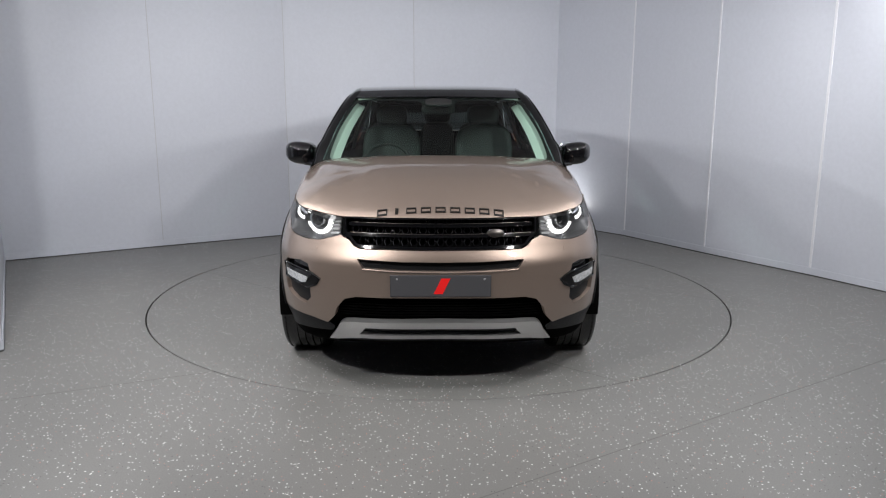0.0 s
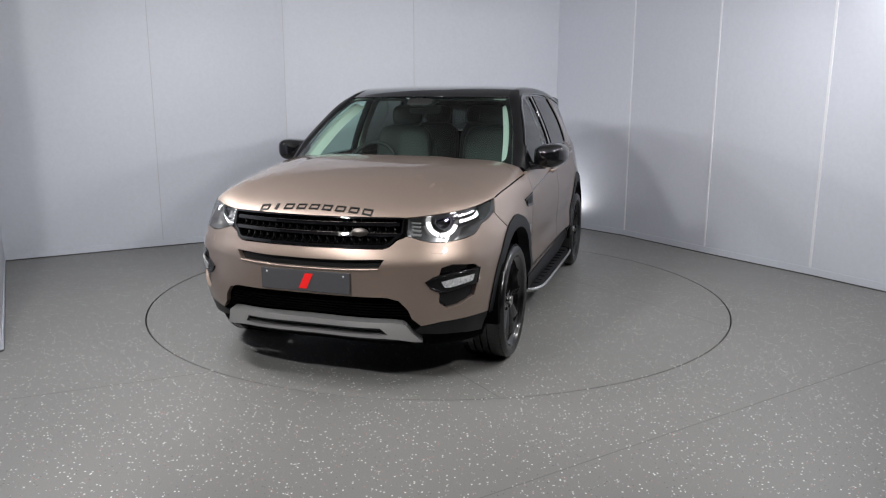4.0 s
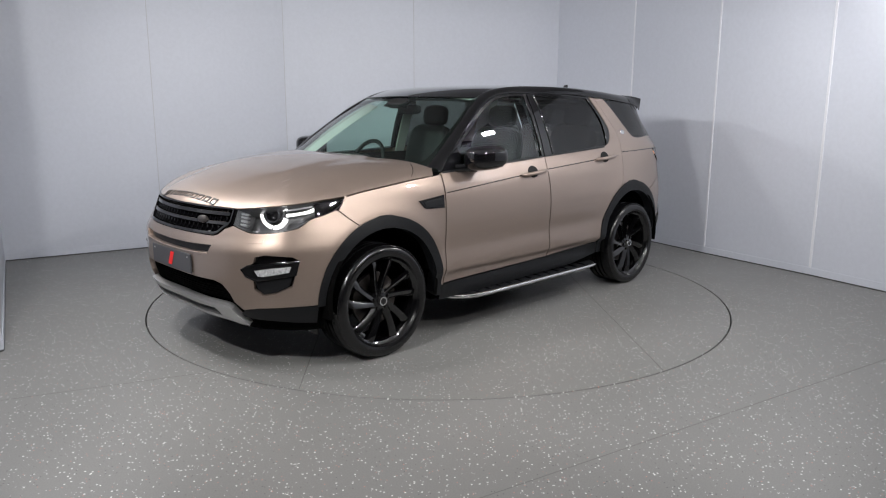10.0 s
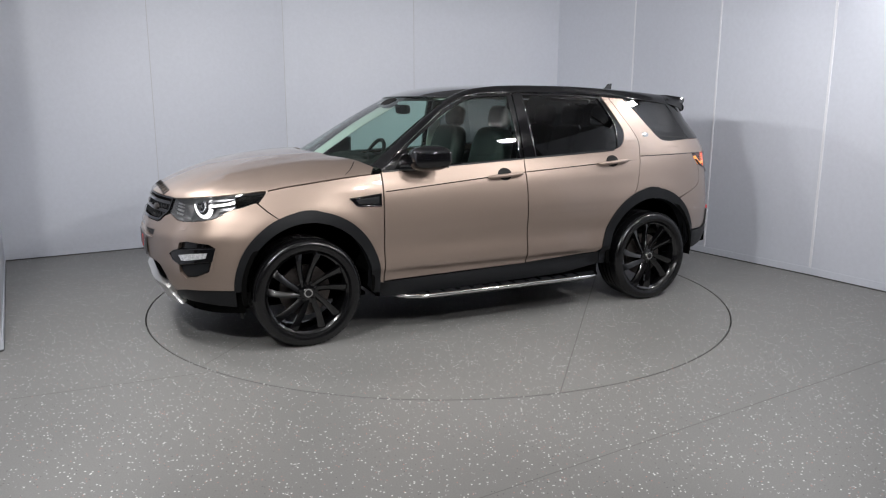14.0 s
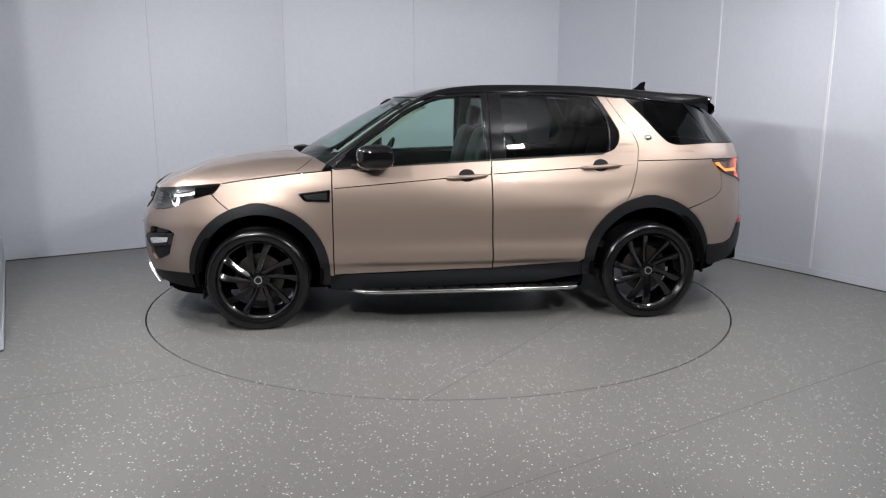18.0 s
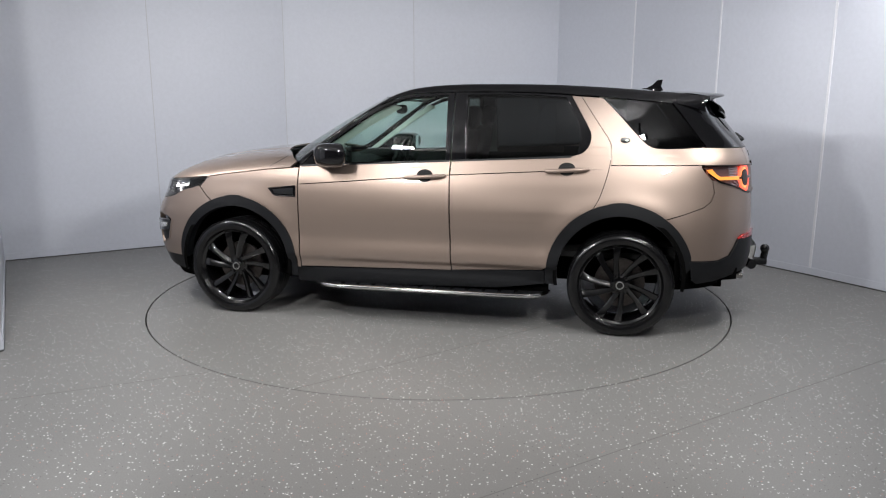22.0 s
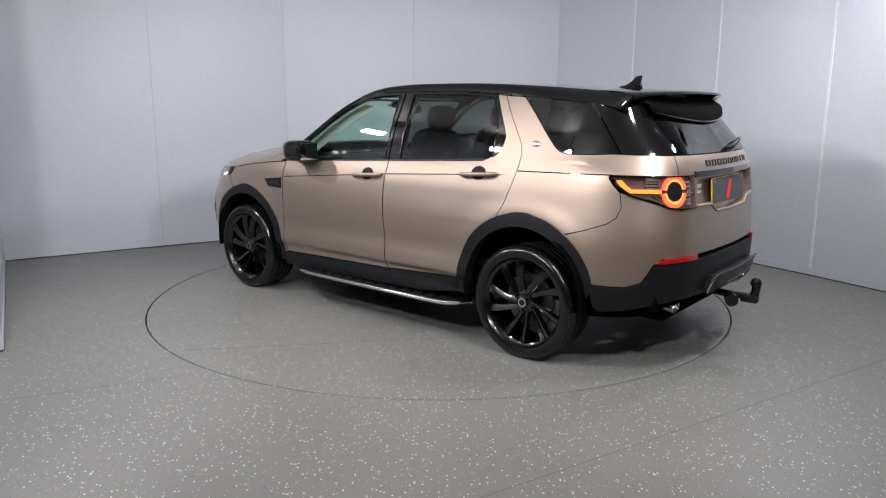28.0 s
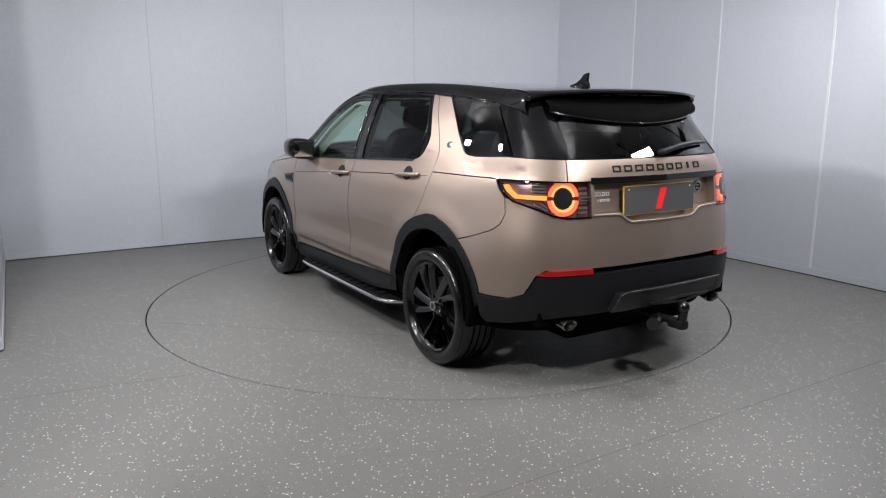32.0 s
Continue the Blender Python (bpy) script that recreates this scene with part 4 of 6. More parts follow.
    ln = [flank(x, z) + Vector((0, 0.004, 0)) for x, z in ((0.832, 0.876), (0.985, 0.881), (1.000, 0.888), (1.040, 0.928), (0.94, 0.938), (0.832, 0.950))]
    tube(bm, [Vector((q.x, q.y * sd, q.z)) for q in ln], 0.0045, 8)
    bmesh.ops.recalc_face_normals(bm, faces=bm.faces)
    part("vent_edge", bm, GLOSS_BLACK, car, "rounded gloss black edge", smooth=60)
    vent = sides([(1.005, 0.920), (0.985, 0.893), (0.850, 0.889), (0.848, 0.936)])
    panel("vent_insert", skin, vent, TRIM_BLACK, car, side=sd, off=0.0065, depth=0.004, step=0.06)
    # arch cladding
    clad = sides(arc(*FA, 0.464, -1, 170, 60, 0.006) + [(0.842, 0.37), (0.842, 0.30), (0.885, 0.30)] + arc(FA[0], FA[1] - 0.01, 0.405, 188, 1, 40))
    panel("arch_cladding", skin, clad, TRIM_BLACK, car, side=sd, off=0.008, depth=0.07, step=0.06, label="textured black plastic wheel arch trim")
    clad = sides([(-0.925, 0.37), (-0.925, 0.43)] + arc(*RA, 0.470, 5, 163, 60, 0.006) + [(-1.858, 0.48), (-1.80, 0.40)] + arc(RA[0], RA[1] - 0.01, 0.402, 182, -8, 40) + [(-0.995, 0.33), (-0.93, 0.33)])
    panel("arch_cladding", skin, clad, TRIM_BLACK, car, side=sd, off=0.008, depth=0.07, step=0.06, label="textured black plastic wheel arch trim")
    # sill
    sill = sides([(0.845, 0.362), (0.30, 0.372), (-0.28, 0.388), (-0.92, 0.418), (-0.925, 0.33), (-0.6, 0.285), (0.3, 0.265), (0.84, 0.262)])
    panel("sill", skin, sill, TRIM_BLACK, car, side=sd, off=0.002, depth=0.05, step=0.08, label="black plastic door sill")
    # side step: black tread with a bright edge bar
    bm = bmesh.new()
    top = [(0.72, 0.80), (0.63, 0.925), (0.50, 0.958), (-0.75, 0.958), (-0.87, 0.925), (-0.945, 0.80)]
    zt = lambda x: 0.262 - 0.0 * x
    up = [bm.verts.new((x, y * sd, zt(x))) for x, y in top]
    dn = [bm.verts.new((x, y * sd, zt(x) - 0.03)) for x, y in top]
    bm.faces.new(up)
    bm.faces.new(dn[::-1])
    for i in range(len(top)):
        j = (i + 1) % len(top)
        bm.faces.new((up[i], up[j], dn[j], dn[i]))
    bmesh.ops.recalc_face_normals(bm, faces=bm.faces)
    step_ob = part("side_step", bm, TRIM_BLACK, car, "black running board with a bright steel edge")
    bm = bmesh.new()
    line3 = curve([(0.735, 0.80, 0.252), (0.70, 0.87, 0.252), (0.62, 0.935, 0.252), (0.5, 0.965, 0.252), (0.2, 0.97, 0.252), (-0.4, 0.97, 0.252), (-0.75, 0.965, 0.252), (-0.87, 0.935, 0.252), (-0.925, 0.87, 0.252), (-0.95, 0.80, 0.252)], 4)
    tube(bm, [(x, y * sd, z) for x, y, z in line3], 0.0135, 10)
    bmesh.ops.recalc_face_normals(bm, faces=bm.faces)
    part("step_bar", bm, CHROME, step_ob, "polished steel edge bar", smooth=60)
    bm = bmesh.new()
    box(bm, -0.012, 0.012, -0.05, 0.05, 0.0, 0.004, 0.0015)
    rib = part("tread_rib", bm, RUBBER, step_ob)
    rib.location = (0.50, 0.88 * sd, 0.262)
    for k in range(1, 12):
        o = new("tread_rib", rib.data)
        o.parent = step_ob
        o.location = (0.50 - k * 0.112, 0.88 * sd, 0.262)
    # inner wheel arches and mud flap
    for (cx, cz) in (FA, RA):
        bm = bmesh.new()
        lathe(bm, [(0.425, 0.50), (0.425, 0.925), (0.40, 0.93)], 24, "y", (cx, 0, cz), -12, 204)
        lathe(bm, [(0.425, 0.50), (0.0, 0.50)], 24, "y", (cx, 0, cz), -12, 204)
        if sd < 0:
            bmesh.ops.scale(bm, verts=bm.verts, vec=(1, -1, 1))
        part("arch_liner", bm, LINER, car, "dark felt liner inside the wheel arch")
    bm = bmesh.new()
    box(bm, 1.705, 1.72, 0.60, 0.78, 0.19, 0.30, 0.004)
    if sd < 0:
        bmesh.ops.scale(bm, verts=bm.verts, vec=(1, -1, 1))
        bmesh.ops.reverse_faces(bm, faces=bm.faces)
    part("air_deflector", bm, RUBBER, car, "black rubber flap ahead of the wheel")

# ---------------------------------------------------------------- tail
rear_screen = [(tail(0.592), 1.245), (tail(0.578), 1.30), (tail(0.592), 1.44), (tail(0.63), 1.52)]
rear_screen = rear_screen + [(2 * GIRTH - u, z) for u, z in rear_screen[::-1]]


def between(pts, n=8):
    """Adds points along the long edges, so that they follow the surface."""
    out = []
    for i, p in enumerate(pts):
        q = pts[(i + 1) % len(pts)]
        k = n if abs(p[0] - q[0]) > 0.3 else 1
        out += [(p[0] + (q[0] - p[0]) * j / k, p[1] + (q[1] - p[1]) * j / k) for j in range(k)]
    return out


gate = [(tail(0.606), 1.238), (tail(0.606), 1.134), (tail(0.486), 1.134), (tail(0.479), 1.05), (tail(0.479), 0.950), (tail(0.60), 0.948), (tail(0.603), 0.80), (tail(0.600), 0.692)]
gate = between(gate + [(2 * GIRTH - u, z) for u, z in gate[::-1]])
recess = [(tail(0.462), 1.118), (tail(0.462), 0.975), (tail(0.30), 0.972), (tail(0.225), 0.925), (tail(0.0), 0.915)]
recess = between(recess + [(2 * GIRTH - u, z) for u, z in recess[:-1][::-1]])
tailgate = panel("tailgate", skin, gate, PAINT, car, holes=[recess], depth=0.05, step=0.06)
panel("plate_recess", skin, between([(tail(0.472), 1.125), (tail(0.472), 0.96), (tail(0.2), 0.905), (tail(-0.2), 0.905), (tail(-0.472), 0.96), (tail(-0.472), 1.125)]), PAINT, tailgate, off=-0.048, depth=0.005)
panel("rear_window", rear_glass_skin, between(rear_screen), DARK_GLASS, tailgate, off=-0.002, depth=0.006, step=0.07, label="dark privacy glass rear window")
panel("gate_strip", skin, between([(tail(0.479), 1.150), (tail(0.479), 1.119), (tail(-0.479), 1.119), (tail(-0.479), 1.150)]), GLOSS_BLACK, tailgate, off=0.008, depth=0.02, label="gloss black strip above the plate")


def raised_shapes(name, fn, cells, mat, parent, off, label):
    """Plain raised blocks in a row, each a hollow or a solid shape."""
    for k, (c, z, w, h, kind) in enumerate(cells):
        o = [(c - w / 2, z - h / 2), (c + w / 2, z - h / 2), (c + w / 2, z + h / 2), (c - w / 2, z + h / 2)]
        t = h * 0.22
        hole = [[(c - w / 2 + t, z - h / 2 + t), (c + w / 2 - t, z - h / 2 + t), (c + w / 2 - t, z + h / 2 - t), (c - w / 2 + t, z + h / 2 - t)]] if kind else []
        panel(name, fn, o, mat, parent, holes=hole, off=off, depth=0.006, step=0.2, label=label)


def word(cy, pitch, w, h, kinds, conv):
    n = len(kinds)
    return [(conv(cy + (k - (n - 1) / 2) * pitch), w if kd < 2 else w * 0.3, h, kd % 2) for k, kd in enumerate(kinds)]


KINDS = (1, 2, 1, 1, 1, 1, 1, 1, 1)
raised_shapes("raised_bar", skin, [(u, 1.190, w, h, k) for u, w, h, k in word(0.009, 0.076, 0.051, 0.032, KINDS, tail)], LETTER, tailgate, 0.004, "black raised bar shape on the tailgate")
raised_shapes("raised_bar", skin, [(u, 1.066, w, h, k) for u, w, h, k in word(0.402, 0.027, 0.021, 0.019, (1, 1, 1, 1, 1), tail)], BADGE, tailgate, -0.043, "silver raised bar shape")
raised_shapes("raised_bar", skin, [(u, 1.034, w, h, k) for u, w, h, k in word(0.378, 0.022, 0.016, 0.013, (1, 1, 1, 2), tail)], BADGE, tailgate, -0.043, "silver raised bar shape")


def plate(name, centre, heading, lean, w, h, face, frame_mat, label):
    ob = empty(name)
    bm = bmesh.new()
    box(bm, -0.004, 0.004, -w / 2, w / 2, -h / 2, h / 2, 0.002)
    body = part(name, bm, frame_mat, car, label)
    bpy.data.objects.remove(ob)
    body.matrix_basis = pose(*centre, 0, lean, heading)
    bm = bmesh.new()
    box(bm, 0.004, 0.006, -w / 2 + 0.0035, w / 2 - 0.0035, -h / 2 + 0.0035, h / 2 - 0.0035)
    part("plate_face", bm, face, body, "plain dark grey blank plate face")
    bm = bmesh.new()
    k = h * 0.36
    q = [(0.0075, -0.052 + 0.016, -k), (0.0075, -0.006 + 0.016 - 0.0, -k), (0.0075, 0.05, k), (0.0075, 0.004, k)]
    q = [(x, y if heading == 0 else y, z) for x, y, z in q]
    f = bm.faces.new([bm.verts.new(p) for p in q])
    r = bmesh.ops.extrude_face_region(bm, geom=[f])
    bmesh.ops.translate(bm, verts=[v for v in r["geom"] if isinstance(v, bmesh.types.BMVert)], vec=(-0.0015, 0, 0))
    bmesh.ops.recalc_face_normals(bm, faces=bm.faces)
    part("red_bar", bm, RED_MARK, body, "slanted red bar")
    for sy in (-1, 1):
        bm = bmesh.new()
        lathe(bm, [(0, 0.0085), (0.004, 0.008), (0.006, 0.006)], 10, "x", (0, sy * (w / 2 - 0.035), h / 2 - 0.02))
        bmesh.ops.recalc_face_normals(bm, faces=bm.faces)
        part("screw", bm, SILVER, body)
    return body


plate("number_plate", (2.212, 0.0, 0.606), 0, 0, 0.515, 0.113, PLATE_GREY, PLATE_GREY, "blank dark grey front plate with a red bar")
plate("number_plate", (-2.272, 0.0, 1.022), 180, -4, 0.535, 0.155, PLATE_GREY, PLATE_YELLOW, "blank dark grey rear plate with yellow edge, red bar")

# painted rear bumper and its black lower part
rb = [(tail(0.597), 0.686), (tail(0.597), 0.942), (tail(0.66), 0.955), (tail(0.73), 0.985), (at_x(-2.02), 1.03)] + [(at_x(-1.983), 1.040), (at_x(-1.994), 0.96), (at_x(-1.969), 0.902), (at_x(-1.924), 0.868)] + sides([(-1.80, 0.823), (-1.680, 0.786)] + arc(*RA, 0.472, 126, 158, 10)) + [(at_x(-1.855), 0.525), (at_x(-1.95), 0.522), (at_x(-2.03), 0.524), (tail(0.777), 0.552), (tail(0.757), 0.60), (tail(0.736), 0.655), (tail(0.70), 0.686)]
both("rear_bumper", skin, rb, PAINT, depth=0.02, step=0.05)
lb = [(at_x(-1.845), 0.52), (at_x(-1.95), 0.517), (at_x(-2.03), 0.519), (tail(0.772), 0.550), (tail(0.752), 0.60), (tail(0.731), 0.652)]
lb2 = [(tail(0.60), 0.444), (tail(0.72), 0.425), (at_x(-2.02), 0.385), (at_x(-1.90), 0.372), (at_x(-1.865), 0.40)]
lower = [(tail(0.40), 0.662), (tail(0.2), 0.666), (tail(0.0), 0.668), (tail(-0.2), 0.666), (tail(-0.4), 0.662)]
low = lb + lower + [(2 * GIRTH - u, z) for u, z in lb[::-1]] + [(2 * GIRTH - u, z) for u, z in lb2[::-1]] + [(tail(-0.3), 0.450), (tail(0.0), 0.455), (tail(0.3), 0.450)] + lb2
panel("lower_bumper", skin, low, TRIM_BLACK, car, off=0.012, depth=0.05, step=0.05, label="textured black lower rear bumper")
ins = [(tail(0.37), 0.466), (tail(0.33), 0.548), (tail(0.20), 0.552), (tail(0.0), 0.553), (tail(-0.2), 0.552), (tail(-0.43), 0.546), (tail(-0.41), 0.505), (tail(-0.2), 0.482), (tail(0.0), 0.472), (tail(0.2), 0.467)]
SATIN = material("satin_black", (0.008, 0.0085, 0.0095), 0.3)
panel("bumper_insert", skin, ins, SATIN, car, off=0.050, depth=0.05, step=0.06, label="smooth dark tow cover in the rear bumper")
for ln, r in (([(0.365, 0.462), (0.335, 0.52), (0.30, 0.548), (0.10, 0.552), (-0.2, 0.554), (-0.46, 0.553)], 0.008), ([(0.12, 0.470), (-0.10, 0.482), (-0.37, 0.474)], 0.006), ([(0.12, 0.468), (-0.14, 0.450), (-0.37, 0.470)], 0.006)):
    bm = bmesh.new()
    tube(bm, [skin(tail(y), z) + Vector((-0.052, 0, 0)) for y, z in curve(ln, 5)], r, 8)
    bmesh.ops.recalc_face_normals(bm, faces=bm.faces)
    part("bumper_ridge", bm, SATIN, car, "raised dark ridge on the rear bumper", smooth=60)
refl = [(tail(0.475), 0.664), (tail(0.475), 0.692), (tail(0.6), 0.690), (tail(0.69), 0.684), (tail(0.735), 0.660), (tail(0.70), 0.658), (tail(0.6), 0.662)]
both("reflector", skin, refl, RED_LENS, off=0.015, depth=0.02, step=0.05, label="red rear reflector strip")

# rear lamps
lamp_o = [(tail(0.482), 1.129), (tail(0.482), 0.954)] + curve([(tail(0.60), 0.952), (tail(0.67), 0.962), (tail(0.735), 0.992), (at_x(-2.03), 1.030), (at_x(-1.957), 1.081), (at_x(-1.918), 1.119), (at_x(-1.917), 1.130)], 3) + [(tail(0.72), 1.130), (tail(0.60), 1.130)]


def spot(cu, cz, r0, r1, a0=0, a1=360, n=28):
    """A ring or a stretch of one in the surface's own measures."""
    if a1 - a0 >= 360:
        o = [(cu + r1 * math.cos(radians(a)), cz + r1 * math.sin(radians(a))) for a in np.linspace(a0, a1, n, endpoint=False)]
        h = [(cu + r0 * math.cos(radians(a)), cz + r0 * math.sin(radians(a))) for a in np.linspace(a0, a1, n, endpoint=False)]
        return o, ([h] if r0 > 0 else [])
    o = [(cu + r1 * math.cos(radians(a)), cz + r1 * math.sin(radians(a))) for a in np.linspace(a0, a1, n)]
    h = [(cu + r0 * math.cos(radians(a)), cz + r0 * math.sin(radians(a))) for a in np.linspace(a1, a0, n)]
    return o + h, []


LAMP_DARK = material("lamp_housing", (0.26, 0.15, 0.15), 0.25, 0.6, 0.6)
LAMP_CLEAR = grained(material("lamp_ribs", (0.50, 0.40, 0.40), 0.18, 0.8), 40, 0.2)
for sd in (1, -1):
    lamp = panel("rear_lamp", skin, lamp_o, LAMP_DARK, car, side=sd, off=-0.03, depth=0.004, step=0.05, label="rear lamp with glowing orange ring, lit")
    cu, cz = tail(0.628), 1.050
    for a0, a1 in ((-172, -8), (8, 172)):
        o, h = spot(cu, cz, 0.070, 0.089, a0, a1)
        panel("ring", skin, o, RING_GLOW, lamp, holes=h, side=sd, off=-0.012, depth=0.01, step=0.04, label="glowing red half ring")
        o, h = spot(cu, cz, 0.056, 0.069, a0, a1)
        panel("ring", skin, o, RING_INNER, lamp, holes=h, side=sd, off=-0.016, depth=0.01, step=0.04, label="glowing orange inner half ring")
    o, h = spot(cu, cz, 0.0, 0.053)
    panel("ring_core", skin, o, TRIM_BLACK, lamp, side=sd, off=-0.010, depth=0.01, step=0.04)
    hook = [(cu - 0.092, 1.062), (cu - 0.092, 1.040), (at_x(-2.03), 1.043), (at_x(-1.978), 1.078), (at_x(-1.952), 1.108), (at_x(-1.985), 1.112), (at_x(-2.008), 1.086), (at_x(-2.04), 1.063)]
    panel("side_light", skin, hook, AMBER, lamp, side=sd, off=-0.012, depth=0.01, step=0.04, label="glowing amber side light")
    for k in range(5):
        z0 = 0.972 + k * 0.012
        panel("lamp_rib", skin, [(cu - 0.20 + k * 0.03, z0 + 0.03), (cu - 0.085, z0), (cu - 0.085, z0 + 0.008), (cu - 0.20 + k * 0.03, z0 + 0.038)][::-1], LAMP_CLEAR, lamp, side=sd, off=-0.018, depth=0.008, step=0.1)
    for k in range(4):
        z0 = 1.062 + k * 0.016
        panel("lamp_rib", skin, [(cu - 0.19, z0), (cu - 0.10, z0), (cu - 0.10, z0 + 0.010), (cu - 0.19, z0 + 0.010)], LAMP_CLEAR, lamp, side=sd, off=-0.018, depth=0.008, step=0.1)
    for k in range(6):
        z0 = 0.972 + k * 0.024
        panel("lamp_rib", skin, [(cu + 0.088, z0), (cu + 0.138, z0), (cu + 0.138, z0 + 0.012), (cu + 0.088, z0 + 0.012)], LAMP_CLEAR, lamp, side=sd, off=-0.018, depth=0.008, step=0.1)
    panel("lamp_bar", skin, [(cu + 0.085, 1.036), (cu + 0.165, 1.036), (cu + 0.165, 1.060), (cu + 0.085, 1.056)], LAMP_CLEAR, lamp, holes=[[(cu + 0.10, 1.042), (cu + 0.155, 1.042), (cu + 0.155, 1.054), (cu + 0.10, 1.051)]], side=sd, off=-0.006, depth=0.01, step=0.1, label="small chrome bar beside the ring")
    edge_l = [(tail(0.482), 0.958), (tail(0.482), 0.950), (tail(0.60), 0.947), (tail(0.672), 0.957), (tail(0.738), 0.987), (at_x(-2.026), 1.025), (at_x(-1.950), 1.078), (at_x(-1.957), 1.084), (at_x(-2.032), 1.033), (tail(0.733), 0.996), (tail(0.67), 0.966), (tail(0.60), 0.957)]
    panel("lamp_edge", skin, edge_l, GLOSS_BLACK, lamp, side=sd, off=0.006, depth=0.012, step=0.05, label="gloss black lamp edge")
    panel("lamp_edge", skin, [(tail(0.482), 1.126), (tail(0.60), 1.126), (tail(0.72), 1.126), (at_x(-1.918), 1.126), (at_x(-1.913), 1.1335), (tail(0.72), 1.1335), (tail(0.60), 1.1335), (tail(0.482), 1.1335)], GLOSS_BLACK, lamp, side=sd, off=0.006, depth=0.012, step=0.05, label="gloss black lamp edge")
    panel("lamp_lens", skin, lamp_o, LENS, lamp, side=sd, off=0.002, depth=0.012, step=0.05, label="clear glossy lamp lens")
# round emblem on the gate
c = skin(tail(-0.35), 1.062)
bm = bmesh.new()
lathe(bm, [(0.024, 0.002), (0.026, 0.008), (0.032, 0.006), (0.034, 0.0)], 24, "x")
box(bm, 0.003, 0.006, -0.012, 0.012, 0.006, 0.011)
box(bm, 0.003, 0.006, -0.012, 0.012, -0.011, -0.006)
bmesh.ops.recalc_face_normals(bm, faces=bm.faces)
ob = part("emblem", bm, SILVER, tailgate, "round silver emblem", smooth=40)
ob.matrix_basis = pose(c.x + 0.044, c.y, c.z, 0, 0, 180)
bm = bmesh.new()
lathe(bm, [(0.0, 0.003), (0.025, 0.003), (0.027, 0.0)], 24, "x")
oc = part("emblem_centre", bm, GLOSS_BLACK, tailgate, smooth=40)
oc.matrix_basis = ob.matrix_basis.copy()
# bright pressed edge under the plate's recess
lip_r = [(tail(0.472), 0.962), (tail(0.33), 0.960), (tail(0.29), 0.950), (tail(0.245), 0.921), (tail(0.20), 0.914), (tail(0.0), 0.912), (tail(-0.20), 0.914), (tail(-0.245), 0.921), (tail(-0.29), 0.950), (tail(-0.33), 0.960), (tail(-0.472), 0.962)]
bm = bmesh.new()
tube(bm, [skin(u, z) + Vector((-0.001, 0, 0)) for u, z in curve(lip_r, 4)], 0.007, 8)
bmesh.ops.recalc_face_normals(bm, faces=bm.faces)
part("gate_crease", bm, PAINT, tailgate, "pressed bronze edge below the plate", smooth=60)

# spoiler: a thin blade that runs on from the roof, with small fins at its ends
sp_rows = []
ys = np.linspace(-0.60, 0.60, 33)
prof = [(0.0, 0.0), (0.25, 0.002), (0.5, 0.003), (0.8, 0.002), (0.96, 0.0), (1.0, -0.006), (1.0, -0.016), (0.96, -0.022), (0.80, -0.026), (0.55, -0.042), (0.40, -0.066)]
for t, dz in prof:
    row = []
    for y in ys:
        k = abs(y) / 0.60
        yy = y / 0.60 * (0.575 + 0.055 * t)
        x = -1.72 - t * 0.372 + 0.157 * t * k**3.0
        z0 = 1.611 - 0.016 * k**2.4 - t * 0.018 - 0.008 * t * k**3
        row.append((x, yy, z0 + dz * (1 + 0.9 * max(0, k - 0.9) / 0.1)))
    sp_rows.append(row)
loft("spoiler", sp_rows, PILLAR, car, label="gloss black roof spoiler")
# its ends sweep down from the roof's edge to the pillars
foot = curve([(-1.733, 0.662, 1.521), (-1.80, 0.660, 1.508), (-1.87, 0.650, 1.486), (-1.917, 0.632, 1.466)], 6)
for sd in (1, -1):
    rows = []
    for k in (0.0, 0.1, 0.25, 0.45, 0.65, 0.85, 0.95, 1.0):
        row = []
        for i, f in enumerate(foot):
            q = i / (len(foot) - 1)
            top = Vector((-1.712 - 0.222 * q, 0.578 + 0.055 * q, 1.593 - 0.024 * q))
            p = top.lerp(Vector(f), k)
            swell = math.sin(math.pi * k)
            row.append((p.x + 0.016 * swell * q**3, p.y + 0.010 * swell + 0.002, p.z + 0.008 * swell * (1 - q)))
        rows.append(row)
    loft("spoiler_end", rows, PILLAR, car, side=sd, label="gloss black spoiler end fin", thick=0.006)


# rounded dark housing between spoiler and rear window, with a glossy lower edge
def box_edge(y):
    z = 1.414 + 0.062 * (y / 0.56) ** 2
    return Vector((rear_glass_skin(tail(y), z).x - 0.010, y, z))


rows = []
for q in (0.0, 0.12, 0.3, 0.5, 0.75, 1.0):
    row = []
    for y in ys * 0.93:
        e = box_edge(y)
        z = e.z + (1.562 - e.z) * q
        row.append((rear_glass_skin(tail(y), z).x - 0.010 - 0.028 * math.sin(math.pi * min(q * 1.2, 1.0)), y, z))
    rows.append(row)
loft("spoiler_base", rows, LINER, car, label="black housing under the spoiler")
bm = bmesh.new()
tube(bm, [box_edge(y) + Vector((-0.002, 0, 0.002)) for y in ys * 0.88], 0.0045, 8)
bmesh.ops.recalc_face_normals(bm, faces=bm.faces)
part("spoiler_seal", bm, GLOSS_BLACK, car, "glossy edge under the spoiler", smooth=60)
